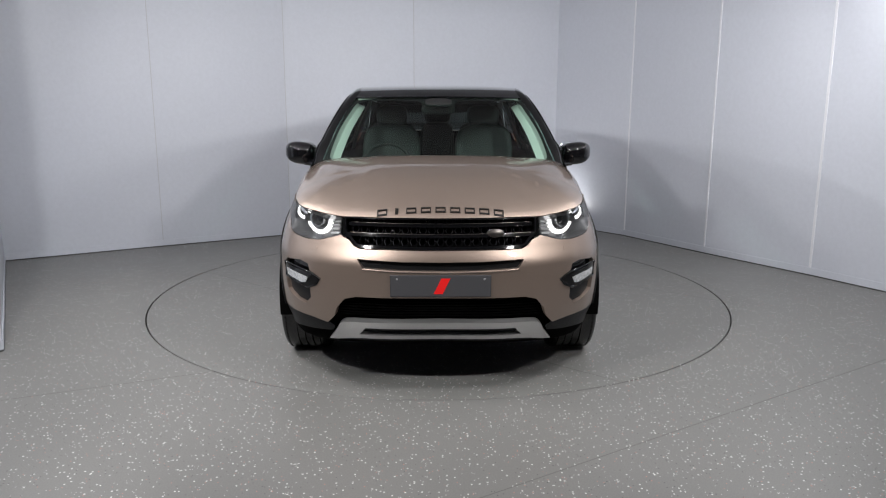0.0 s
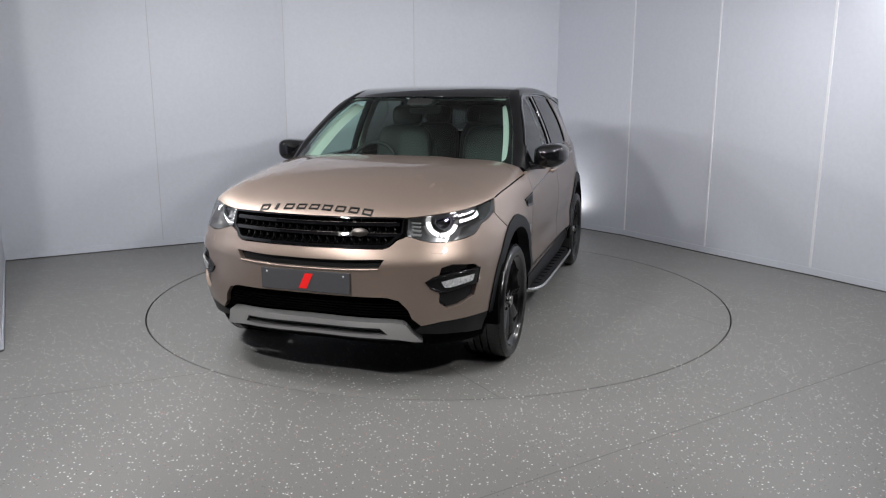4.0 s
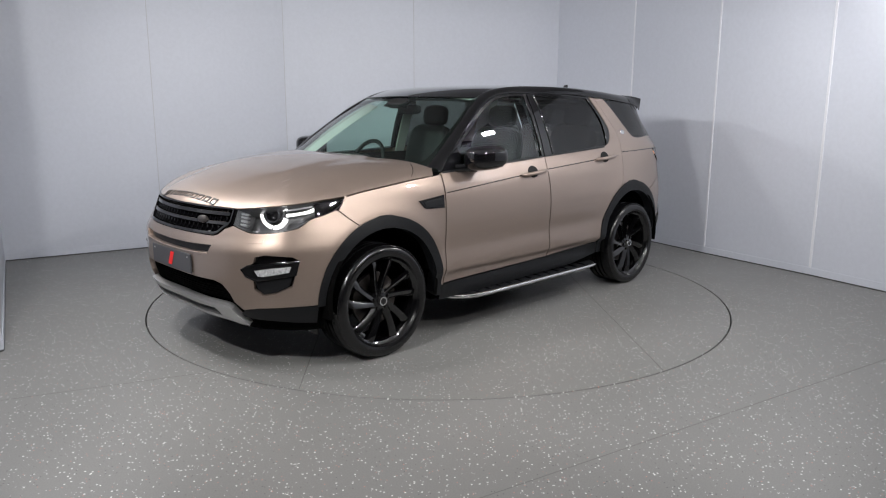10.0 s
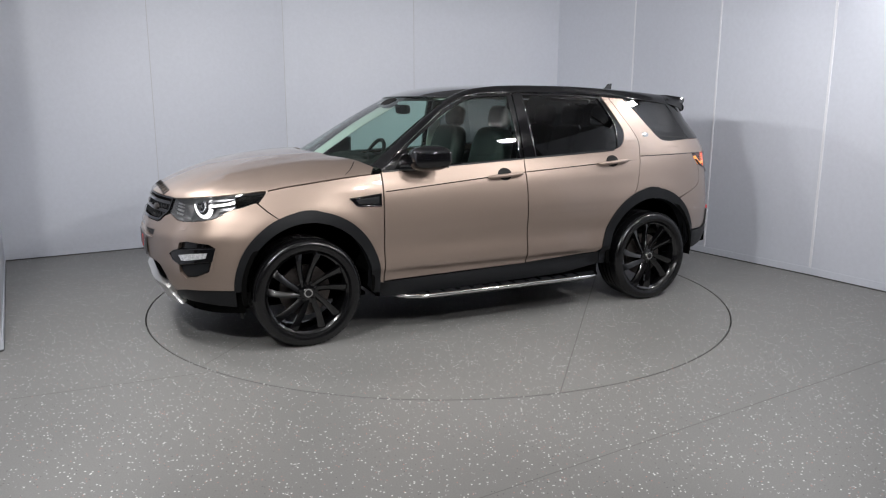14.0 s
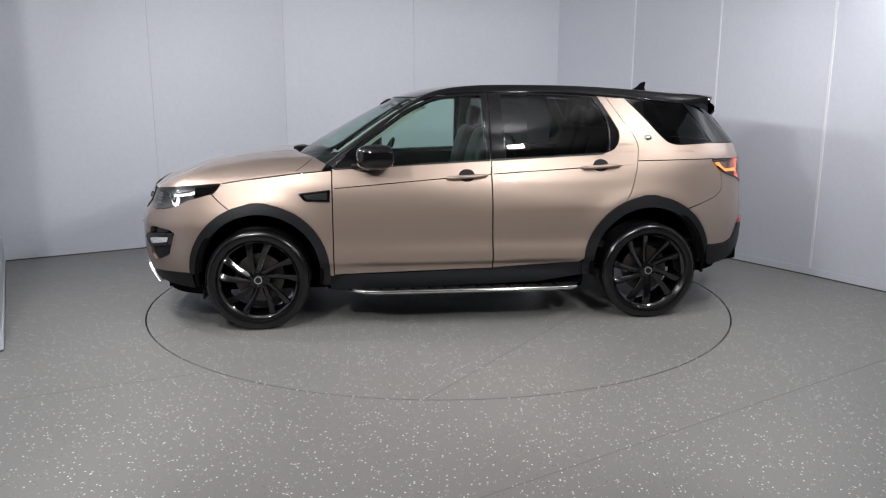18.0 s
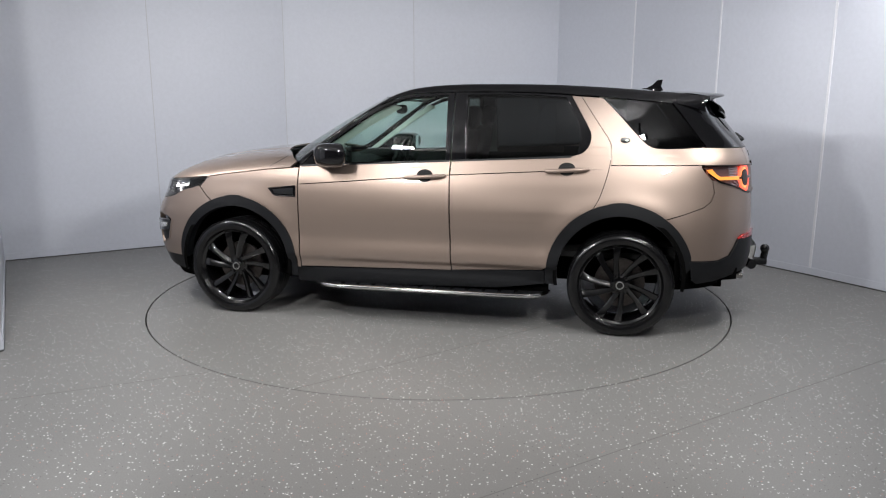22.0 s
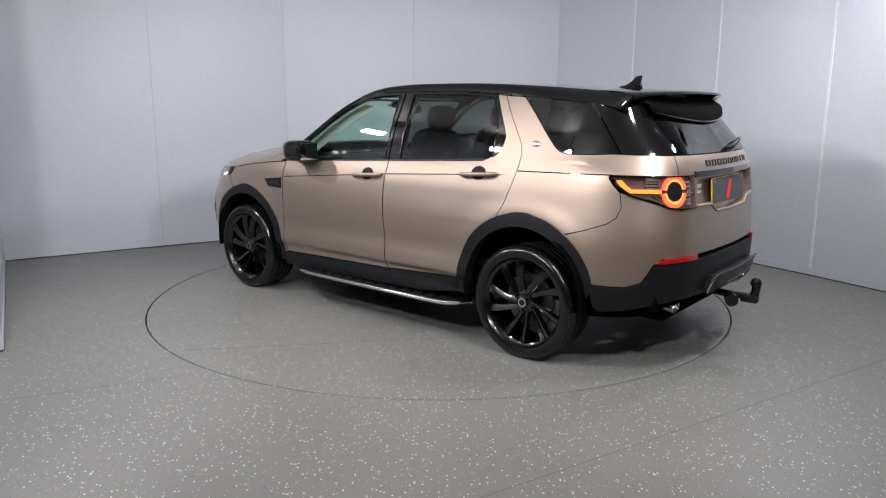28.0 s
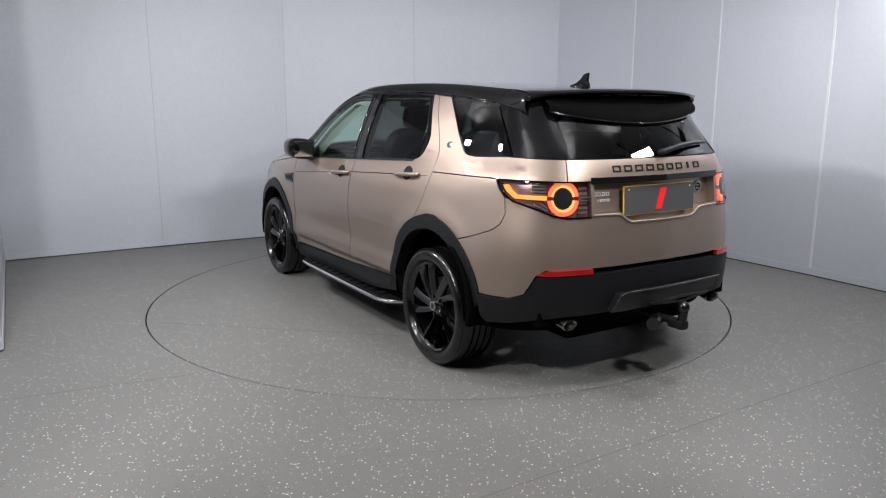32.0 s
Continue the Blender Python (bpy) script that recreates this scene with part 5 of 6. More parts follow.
# roof aerial fin
bm = bmesh.new()
lathe(bm, [(0.0, 0.012), (0.03, 0.010), (0.045, 0.0), (0.048, -0.02)], 20, "z")
bmesh.ops.scale(bm, verts=bm.verts, vec=(1.9, 0.85, 1))
fin = [[(0.045, 0.004), (-0.01, 0.030), (-0.040, 0.056), (-0.076, 0.062), (-0.080, 0.058), (-0.070, 0.022), (-0.085, 0.0)]]
f1 = [bm.verts.new((x, 0.010 if z < 0.03 else 0.005, z)) for x, z in fin[0]]
f2 = [bm.verts.new((x, -0.010 if z < 0.03 else -0.005, z)) for x, z in fin[0]]
bm.faces.new(f1)
bm.faces.new(f2[::-1])
for i in range(7):
    j = (i + 1) % 7
    bm.faces.new((f1[i], f2[i], f2[j], f1[j]))
bmesh.ops.recalc_face_normals(bm, faces=bm.faces)
ob = part("roof_aerial", bm, GLOSS_BLACK, car, "black fin aerial", smooth=30)
ob.data.transform(Matrix.Diagonal((1.0, 1.0, 1.2, 1.0)))
ob.matrix_basis = pose(-1.605, 0.0, roof_surface(-1.6, 0).z + 0.004)
# rear wiper
bm = bmesh.new()
base, tip = skin(tail(-0.02), 1.262), skin(tail(-0.472), 1.30)
off = Vector((-0.028, 0, 0.008))
tube(bm, [base + off * 0.3, base + off, base.lerp(tip, 0.35) + off * 1.5 + Vector((0, 0, 0.012)), base.lerp(tip, 0.7) + off + Vector((0, 0, 0.012)), tip + off * 0.6], [0.02, 0.017, 0.014, 0.010, 0.007], 8)
bmesh.ops.recalc_face_normals(bm, faces=bm.faces)
part("rear_wiper", bm, TRIM_BLACK, tailgate, "black rear wiper arm", smooth=50)
# exhausts
for sd in (1, -1):
    bm = bmesh.new()
    lathe(bm, [(0.018, 0.0), (0.022, -0.01), (0.033, -0.10), (0.042, -0.165), (0.039, -0.17), (0.034, -0.16), (0.020, -0.02)], 24, "x")
    bmesh.ops.scale(bm, verts=bm.verts, vec=(1, 1.25, 0.75))
    bmesh.ops.recalc_face_normals(bm, faces=bm.faces)
    ob = part("exhaust_tip", bm, EXHAUST, car, "oval polished exhaust tip", smooth=40)
    ob.matrix_basis = pose(-2.06, 0.575 * sd, 0.403, 0, -6, 6 * sd)
# tow bar
bm = bmesh.new()
tube(bm, [(-2.02, -0.02, 0.40), (-2.20, -0.02, 0.385), (-2.33, -0.02, 0.375), (-2.42, -0.02, 0.38)], [0.02, 0.022, 0.022, 0.02], 10)
tube(bm, [(-2.30, -0.02, 0.372), (-2.36, 0.06, 0.372)], [0.022, 0.03], 10)
box(bm, -2.49, -2.39, -0.05, 0.01, 0.345, 0.395, 0.014)
bmesh.ops.recalc_face_normals(bm, faces=bm.faces)
tow = part("tow_bar", bm, TRIM_BLACK, car, "black swan-neck tow bar with ball cover", smooth=40)
bm = bmesh.new()
bmesh.ops.create_uvsphere(bm, u_segments=20, v_segments=14, radius=0.033, matrix=Matrix.Translation((-2.47, -0.02, 0.468)))
tube(bm, [(-2.465, -0.02, 0.395), (-2.475, -0.02, 0.45)], [0.026, 0.024], 10)
bmesh.ops.recalc_face_normals(bm, faces=bm.faces)
part("tow_ball", bm, RUBBER, tow, "black ball cover", smooth=50)
bm = bmesh.new()
tube(bm, [(-2.35, 0.05, 0.37), (-2.37, 0.09, 0.365)], [0.038, 0.038], 14)
bmesh.ops.recalc_face_normals(bm, faces=bm.faces)
part("tow_socket", bm, RUBBER, tow, "round black trailer socket", smooth=50)

tow.location = (-0.018, 0.027, 0.0)

# ---------------------------------------------------------------- wheels


def build_wheel():
    bm = bmesh.new()
    lathe(bm, [(0.275, 0.018), (0.272, 0.006), (0.262, -0.004), (0.252, -0.012), (0.243, -0.05), (0.235, -0.14), (0.250, -0.225), (0.275, -0.235)], 64, "y")
    lathe(bm, [(0.0, -0.02), (0.050, -0.02), (0.072, -0.03), (0.075, -0.06), (0.0, -0.08)], 32, "y")
    bmesh.ops.recalc_face_normals(bm, faces=bm.faces)
    w = part("wheel", bm, RIM_BLACK, car, "gloss black ten-spoke alloy wheel with tyre", smooth=35)
    bm = bmesh.new()
    prof = [(0.270, 0.010), (0.278, 0.022), (0.292, 0.027), (0.312, 0.030), (0.328, 0.024), (0.339, 0.010), (0.3445, -0.008)]
    z = -0.03
    for k in range(4):
        prof += [(0.346, z), (0.346, z - 0.030), (0.338, z - 0.032), (0.338, z - 0.040)]
        z -= 0.042
    prof += [(0.346, z), (0.344, z - 0.014), (0.335, z - 0.03), (0.31, z - 0.044), (0.272, z - 0.03)]
    lathe(bm, prof, 96, "y")
    bmesh.ops.recalc_face_normals(bm, faces=bm.faces)
    part("tyre", bm, RUBBER, w, "black rubber tyre", smooth=35)
    bm = bmesh.new()
    for k in range(72):
        a = 2 * math.pi * k / 72
        m = Matrix.Rotation(-a, 4, "Y")
        box(bm, 0.334, 0.3450, 0.000, 0.008, -0.0105, 0.0105, 0, m)
    tagged(part("tread", bm, RUBBER, w), kind="stuff")
    # one spoke, shared by ten
    bm = bmesh.new()
    prof = []
    for r, a, wd, y in ((0.045, -9, 0.022, -0.018), (0.09, -4, 0.019, -0.012), (0.14, -0.5, 0.0185, -0.006), (0.20, 3, 0.0205, 0.0), (0.246, 5.5, 0.025, 0.0), (0.256, 6, 0.030, -0.004)):
        c, s_ = math.cos(radians(a)), math.sin(radians(a))
        cx, cz = r * c, r * s_
        tx, tz = -s_, c
        ring = []
        for k, d in ((-1, -0.012), (-0.86, 0.0), (0.10, -0.006), (1, -0.020), (0.85, -0.045), (-0.85, -0.045)):
            ring.append(bm.verts.new((cx + tx * wd * k, y + d, cz + tz * wd * k)))
        prof.append(ring)
    for a, b in zip(prof, prof[1:]):
        for k in range(6):
            bm.faces.new((a[k], a[(k + 1) % 6], b[(k + 1) % 6], b[k]))
    bm.faces.new(prof[0])
    bm.faces.new(prof[-1][::-1])
    bmesh.ops.recalc_face_normals(bm, faces=bm.faces)
    spoke = part("spoke", bm, RIM_BLACK, w, smooth=35)
    for k in range(1, 10):
        o = new("spoke", spoke.data)
        o.parent = w
        o.matrix_basis = pose(0, 0, 0, 0, 36 * k + (7 if k % 2 else 0), 0)
    bm = bmesh.new()
    lathe(bm, [(0.0, 0.000), (0.020, -0.001), (0.021, 0.003), (0.027, 0.003), (0.030, -0.004), (0.030, -0.02)], 28, "y")
    bmesh.ops.recalc_face_normals(bm, faces=bm.faces)
    cap = part("hub_cap", bm, CHROME, w, "black hub cap with a silver ring", smooth=40)
    bm = bmesh.new()
    lathe(bm, [(0.0, 0.003), (0.019, 0.002), (0.0195, -0.002)], 20, "y")
    bmesh.ops.recalc_face_normals(bm, faces=bm.faces)
    part("hub_centre", bm, GLOSS_BLACK, w, smooth=40)
    for k in range(5):
        bm = bmesh.new()
        a = radians(72 * k + 18)
        lathe(bm, [(0.0, -0.012), (0.008, -0.012), (0.0095, -0.03)], 6, "y", (0.055 * math.cos(a), 0, 0.055 * math.sin(a)))
        bmesh.ops.recalc_face_normals(bm, faces=bm.faces)
        part("wheel_nut", bm, RIM_BLACK, w)
    bm = bmesh.new()
    lathe(bm, [(0.06, -0.085), (0.165, -0.085), (0.165, -0.11), (0.06, -0.11)], 40, "y")
    bmesh.ops.recalc_face_normals(bm, faces=bm.faces)
    part("brake_disc", bm, DISC, w, "worn steel brake disc", smooth=30)
    return w


wheel = build_wheel()
wheel.matrix_basis = pose(FW[0], 0.910, FW[1])
copy_thing(wheel, pose(RW[0], 0.910, RW[1], 0, 23, 0))
copy_thing(wheel, pose(FW[0], -0.910, FW[1], 0, 11, 180))
copy_thing(wheel, pose(RW[0], -0.910, RW[1], 0, 50, 180))


# ---------------------------------------------------------------- front: grille, lamps, skid plate
gr = [(0.540, 0.936), (0.530, 0.862), (0.512, 0.842), (0.492, 0.832), (0.458, 0.802), (0.428, 0.790), (nose(0.2), 0.788), (0.0, 0.787)]
gr = gr[:-1] + [(-u, z) for u, z in gr[::-1]] + [(nose(-0.45), 0.937), (nose(-0.2), 0.940), (0, 0.941), (nose(0.2), 0.940), (nose(0.45), 0.937)]
gin = [(0.530, 0.930), (0.519, 0.866), (0.502, 0.850), (0.480, 0.840), (0.448, 0.812), (0.425, 0.805), (nose(0.2), 0.803), (0.0, 0.802)]
gin = gin[:-1] + [(-u, z) for u, z in gin[::-1]] + [(nose(-0.4), 0.931), (nose(-0.2), 0.932), (0, 0.934), (nose(0.2), 0.932), (nose(0.4), 0.931)]
grille = panel("grille", skin, gr, GLOSS_BLACK, car, holes=[gin], off=0.006, depth=0.05, step=0.06, label="gloss black honeycomb radiator grille")
for sd in (1, -1):
    panel("grille_cheek", skin, [(0.556, 0.934), (0.548, 0.866), (0.534, 0.846), (0.515, 0.842), (0.528, 0.862), (0.538, 0.934)], LINER, grille, side=sd, off=-0.006, depth=0.01, step=0.04, label="matt black panel between grille and lamp")
panel("grille_backing", skin, gr, LINER, grille, off=-0.042, depth=0.004, step=0.08)
for z0, z1 in ((0.896, 0.914), (0.846, 0.862)):
    bar = [(nose(y), z0) for y in np.linspace(-0.505, 0.505, 11)] + [(nose(y), z1) for y in np.linspace(0.505, -0.505, 11)]
    panel("grille_bar", skin, bar, GLOSS_BLACK, grille, off=0.002, depth=0.03, step=0.1)
    bar = [(nose(y), z1 - 0.0005) for y in np.linspace(-0.49, 0.49, 11)] + [(nose(y), z1 + 0.0008) for y in np.linspace(0.49, -0.49, 11)]
    panel("bright_line", skin, bar, DISC, grille, off=0.004, depth=0.006, step=0.1, label="fine silver edge of a grille bar")
# honeycomb cells between the bars
cells_bm = bmesh.new()
for zc, lo_, hi_ in ((0.829, 0.804, 0.846), (0.879, 0.862, 0.896), (0.922, 0.914, 0.934)):
    for k in range(-11, 12):
        y = k * 0.046
        if abs(y) > (0.42 if lo_ < 0.82 else 0.49):
            continue
        hh = (hi_ - lo_) / 2
        zc = (hi_ + lo_) / 2
        ring = [(-0.022, 0), (-0.012, hh), (0.012, hh), (0.022, 0), (0.012, -hh), (-0.012, -hh)]
        o = [skin(nose(y) + a, zc + b) for a, b in ring]
        i_ = [skin(nose(y) + a * 0.74, zc + b * 0.74) for a, b in ring]
        vo = [cells_bm.verts.new(p - Vector((0.010, 0, 0))) for p in o]
        vi = [cells_bm.verts.new(p - Vector((0.006, 0, 0))) for p in i_]
        vd = [cells_bm.verts.new(p - Vector((0.030, 0, 0))) for p in i_]
        for q in range(6):
            r = (q + 1) % 6
            cells_bm.faces.new((vo[q], vo[r], vi[r], vi[q]))
            cells_bm.faces.new((vi[q], vi[r], vd[r], vd[q]))
bmesh.ops.recalc_face_normals(cells_bm, faces=cells_bm.faces)
part("honeycomb", cells_bm, GLOSS_BLACK, grille)
# oval emblem on the grille
c = skin(nose(0.292), 0.866)
bm = bmesh.new()
lathe(bm, [(0.0, 0.008), (0.024, 0.007), (0.030, 0.003), (0.031, -0.01)], 28, "x")
bmesh.ops.scale(bm, verts=bm.verts, vec=(1, 1.45, 0.72))
bmesh.ops.recalc_face_normals(bm, faces=bm.faces)
ob = part("emblem", bm, DISC, grille, "oval silver emblem", smooth=40)
ob.matrix_basis = pose(c.x + 0.006, c.y, c.z, 0, -12, 8)

# raised bars along the bonnet's front edge
def lip(u, z):
    return bonnet_surface(2.118 - (z - 0.95) * 1.55 - 0.10 * abs(u) ** 2.2, u)


raised_shapes("raised_bar", lip, [(u, 0.974, w, h, k) for u, w, h, k in word(0.0, 0.0755, 0.052, 0.024, KINDS, lambda y: y)], LETTER, car, 0.004, "black raised bar shape on the bonnet")

hl = [(u, z + 0.004) for u, z in hl_low] + hl_top + [(1.322, 0.990), (1.275, 0.953)]
FOG_SILVER = grained(material("fog_reflector", (0.72, 0.72, 0.73), 0.22, 0.5), 90, 0.4, 0.5)
LAMP_BLACK = material("headlamp_housing", (0.15, 0.15, 0.155), 0.28, 0.6, 0.4)
RING_C, RING_N = Vector((1.892, 0.652, 0.907)), Vector((0.865, 0.50, 0.0)).normalized()
RING_H = Vector((-RING_N.y, RING_N.x, 0.0))          # outboard, in the ring's plane


def hoop(bm, r0, r1, depth, a0, a1, sd, forward=0.0, n=30):
    """A flat band round the lamp's axis, from angle a0 to a1, with thickness."""
    loop = []
    for i in range(n + 1):
        a = radians(a0 + (a1 - a0) * i / n)
        d = RING_H * math.cos(a) + Vector((0, 0, 1)) * math.sin(a)
        ring = []
        for r, f in ((r0, 0.0), (r0 + (r1 - r0) * 0.3, depth * 0.5), (r1 - (r1 - r0) * 0.3, depth * 0.5), (r1, 0.0), (r1, -depth), (r0, -depth)):
            p = RING_C + d * r + RING_N * (f + forward)
            ring.append(bm.verts.new((p.x, p.y * sd, p.z)))
        loop.append(ring)
    full = abs(a1 - a0) >= 359.9
    for p, q in zip(loop, loop[1:]):
        for k in range(6):
            bm.faces.new((p[k], p[(k + 1) % 6], q[(k + 1) % 6], q[k]))
    if not full:
        bm.faces.new(loop[0])
        bm.faces.new(loop[-1][::-1])
    bmesh.ops.recalc_face_normals(bm, faces=bm.faces)


for sd in (1, -1):
    lamp = panel("headlamp", skin, [(u + (0.93 - u) * 0.1, z + (0.9 - z) * 0.12) for u, z in hl], LAMP_BLACK, car, side=sd, off=-0.125, depth=0.004, step=0.04, label="headlamp with lit white running light ring")
    rows = []
    for k, back in ((0.0, 0.004), (0.03, 0.045), (0.10, 0.126)):
        row = []
        for u, z in hl + hl[:1]:
            u2, z2 = u + (0.93 - u) * k, z + (0.9 - z) * k * 1.2
            p = skin(u2, z2)
            n = (skin(u2 + 0.002, z2) - p).cross(skin(u2, z2 + 0.002) - p).normalized()
            n = n if n.x + n.y > 0 else -n
            row.append(tuple(p - n * back))
        rows.append(row)
    loft("lamp_bowl", rows, LAMP_BLACK, lamp, side=sd)
    cu, cz = 0.825, 0.898
    for a0, a1 in ((100, 256), (264, 342), (18, 62)):
        bm = bmesh.new()
        hoop(bm, 0.067, 0.088, 0.008, a0, a1, sd)
        part("running_light", bm, DRL, lamp, "glowing white running light arc", smooth=30)
    bm = bmesh.new()
    hoop(bm, 0.058, 0.066, 0.02, 0, 360, sd, -0.004)
    part("ring_wall", bm, REFLECTOR, lamp, "chrome inner wall of the running light ring", smooth=30)
    arm = [(cu + 0.085, cz + 0.010), (cu + 0.14, cz + 0.014), (cu + 0.24, cz + 0.026), (cu + 0.30, cz + 0.044), (cu + 0.335, cz + 0.070), (cu + 0.362, cz + 0.086), (cu + 0.330, cz + 0.086), (cu + 0.300, cz + 0.072), (cu + 0.270, cz + 0.054), (cu + 0.225, cz + 0.041), (cu + 0.14, cz + 0.030), (cu + 0.098, cz + 0.030), (cu + 0.085, cz + 0.024)]
    panel("running_light", skin, arm, DRL, lamp, side=sd, off=-0.030, depth=0.006, step=0.03, label="glowing white running light arm")
    bm = bmesh.new()
    hoop(bm, 0.036, 0.046, 0.035, 0, 360, sd, 0.004)
    part("chrome_ring", bm, REFLECTOR, lamp, "chrome ring round the projector lens", smooth=30)
    c = RING_C - RING_N * 0.012
    bm = bmesh.new()
    bmesh.ops.create_uvsphere(bm, u_segments=24, v_segments=14, radius=0.037)
    bmesh.ops.scale(bm, verts=bm.verts, vec=(0.6, 1, 1))
    ob = part("projector", bm, GLOSS_BLACK, lamp, "dark glass projector lens", smooth=80)
    ob.matrix_basis = pose(c.x, c.y * sd, c.z, 0, 0, 30 * sd)
    for k in range(4):
        z0 = 0.858 + k * 0.018
        rib = [(0.580, z0), (0.632, z0 - 0.004), (0.640, z0 + 0.005), (0.580, z0 + 0.009)]
        panel("lamp_rib", skin, rib, SILVER, lamp, side=sd, off=-0.026 + 0.002 * k, depth=0.02, step=0.05, label="chrome indicator rib")
    panel("lamp_brow", skin, [(cu + 0.09, 0.944), (cu + 0.20, 0.952), (cu + 0.29, 0.966), (cu + 0.20, 0.966), (cu + 0.09, 0.954)], REFLECTOR, lamp, side=sd, off=-0.034, depth=0.01, step=0.05, label="chrome brow inside the lamp")
    panel("lamp_lens", skin, hl, LENS, lamp, side=sd, off=0.002, depth=0.006, step=0.04, label="clear glossy lamp lens")
    # washer cover
    panel("washer_cover", skin, [(nose(0.66), 0.762), (nose(0.735), 0.765), (nose(0.738), 0.788), (nose(0.665), 0.784)], PAINT, car, side=sd, off=0.0015, depth=0.004, step=0.05)
    # fog lamp in its bezel
    bez = [(nose(0.628), 0.617), (nose(0.665), 0.640), (at_x(1.865), 0.664), (at_x(1.885), 0.590), (nose(0.70), 0.560), (nose(0.652), 0.584)]
    bezel = panel("fog_bezel", skin, bez, GLOSS_BLACK, car, side=sd, off=0.004, depth=0.03, step=0.04, label="gloss black fog lamp bezel")
    for ring, offs in ((bez, 0.004),):
        pts = []
        for u, z in ring:
            q = skin(u, z)
            nn = (skin(u + 0.002, z) - q).cross(skin(u, z + 0.002) - q).normalized()
            nn = nn if nn.x + nn.y > 0 else -nn
            q = q + nn * offs
            pts.append(Vector((q.x, q.y * sd, q.z)))
        bm = bmesh.new()
        tube(bm, pts, 0.0055, 8, True)
        bmesh.ops.recalc_face_normals(bm, faces=bm.faces)
        part("bezel_edge", bm, GLOSS_BLACK, bezel, "rounded gloss black edge", smooth=60)
    fl = [(nose(0.698), 0.616), (nose(0.760), 0.629), (at_x(1.908), 0.638), (at_x(1.918), 0.606), (nose(0.735), 0.584), (nose(0.712), 0.586)]
    panel("fog_lamp", skin, fl, FOG_SILVER, bezel, side=sd, off=0.007, depth=0.01, step=0.03, label="clear fog lamp with chrome reflector")
    panel("fog_lens", skin, fl, LENS, bezel, side=sd, off=0.012, depth=0.004, step=0.05)
    tri = [(nose(0.695), 0.548), (at_x(1.90), 0.580), (at_x(1.918), 0.522), (nose(0.775), 0.486), (nose(0.728), 0.476), (nose(0.70), 0.508)]
    panel("fog_grille", skin, tri, TRIM_BLACK, car, side=sd, off=-0.014, depth=0.01, step=0.05, label="textured black insert under the fog lamp")
    blade = [(at_x(1.862), 0.662), (at_x(1.852), 0.660), (at_x(1.893), 0.518), (nose(0.775), 0.474), (nose(0.722), 0.463), (nose(0.722), 0.470), (nose(0.775), 0.481), (at_x(1.905), 0.521)]
    panel("fog_blade", skin, blade, PAINT, car, side=sd, off=0.004, depth=0.03, step=0.05)

# intake slats
for k in range(7):
    z0 = 0.418 + k * 0.0165
    w = 0.56 - 0.006 * k if k < 5 else 0.50
    row = [(nose(y), z0) for y in np.linspace(-w, w, 13)] + [(nose(y), z0 + 0.006) for y in np.linspace(w, -w, 13)]
    panel("intake_slat", skin, row, LINER, car, off=-0.030, depth=0.02, step=0.2)
sk = [(nose(0.625), 0.284), (nose(0.592), 0.314), (nose(0.560), 0.350), (nose(0.540), 0.382), (nose(0.515), 0.397), (nose(0.46), 0.402), (nose(0.2), 0.404), (0, 0.405)]
sk_lo = [(nose(0.575), 0.286), (nose(0.50), 0.298), (nose(0.43), 0.303), (nose(0.2), 0.304), (0, 0.304)]
sko = sk[:-1] + [(-u, z) for u, z in sk[::-1]]
hole = [(nose(y), 0.369) for y in np.linspace(0.40, -0.40, 9)] + [(nose(-0.44), 0.328)] + [(nose(y), 0.325) for y in np.linspace(-0.39, 0.39, 7)] + [(nose(0.44), 0.328)]
panel("skid_plate", skin, sko[::-1] + [(u, z) for u, z in sk_lo[:-1]] + [(-u, z) for u, z in sk_lo[::-1]], SILVER, car, holes=[hole], off=0.014, depth=0.04, step=0.06, label="satin silver front skid plate")
panel("skid_backing", skin, [(nose(y), 0.376) for y in np.linspace(0.45, -0.45, 9)] + [(nose(y), 0.31) for y in np.linspace(-0.45, 0.45, 9)], TRIM_BLACK, car, off=-0.012, depth=0.004, step=0.1)
under = [(nose(y), 0.285) for y in np.linspace(0.58, -0.58, 13)] + [(nose(y), 0.245) for y in np.linspace(-0.56, 0.56, 13)]
panel("front_lip", skin, under, TRIM_BLACK, car, off=-0.03, depth=0.03, step=0.1, label="black lip under the front bumper")

# cowl and wipers
bk = [(x, y) for x, y in back_edge]
cow_b = [bonnet_surface(x, y) for x, y in [(0.86, 0.85)] + bk]
cow_s = [screen(v, 0.0) for v in (0.995, 0.985, 0.93, 0.62, 0.31, 0.0)]
rows = [[], []]
for a, b in zip(cow_b, cow_s):
    rows[0].append(tuple(a - Vector((-0.01, 0, 0.018))))
    rows[1].append(tuple(b - Vector((0, 0, 0.004))))
for r in rows:
    r += [(x, -y, z) for x, y, z in r[::-1][1:]]
loft("cowl", rows, TRIM_BLACK, car, label="black plastic cowl below the windscreen")
for y0, y1, lift in ((-0.62, 0.02, 0.06), (-0.02, 0.62, 0.05)):
    bm = bmesh.new()
    pts = []
    for k in range(8):
        t = k / 7
        v = (y0 + (y1 - y0) * t) / 0.79
        pts.append(screen(v, 0.035 + lift * t * 0.3) + Vector((0.012, 0, 0.020 + 0.012 * math.sin(math.pi * t))))
    tube(bm, pts, [0.012, 0.011, 0.009, 0.008, 0.007, 0.007, 0.006, 0.005], 8)
    bmesh.ops.recalc_face_normals(bm, faces=bm.faces)
    part("wiper", bm, TRIM_BLACK, car, "black windscreen wiper", smooth=50)
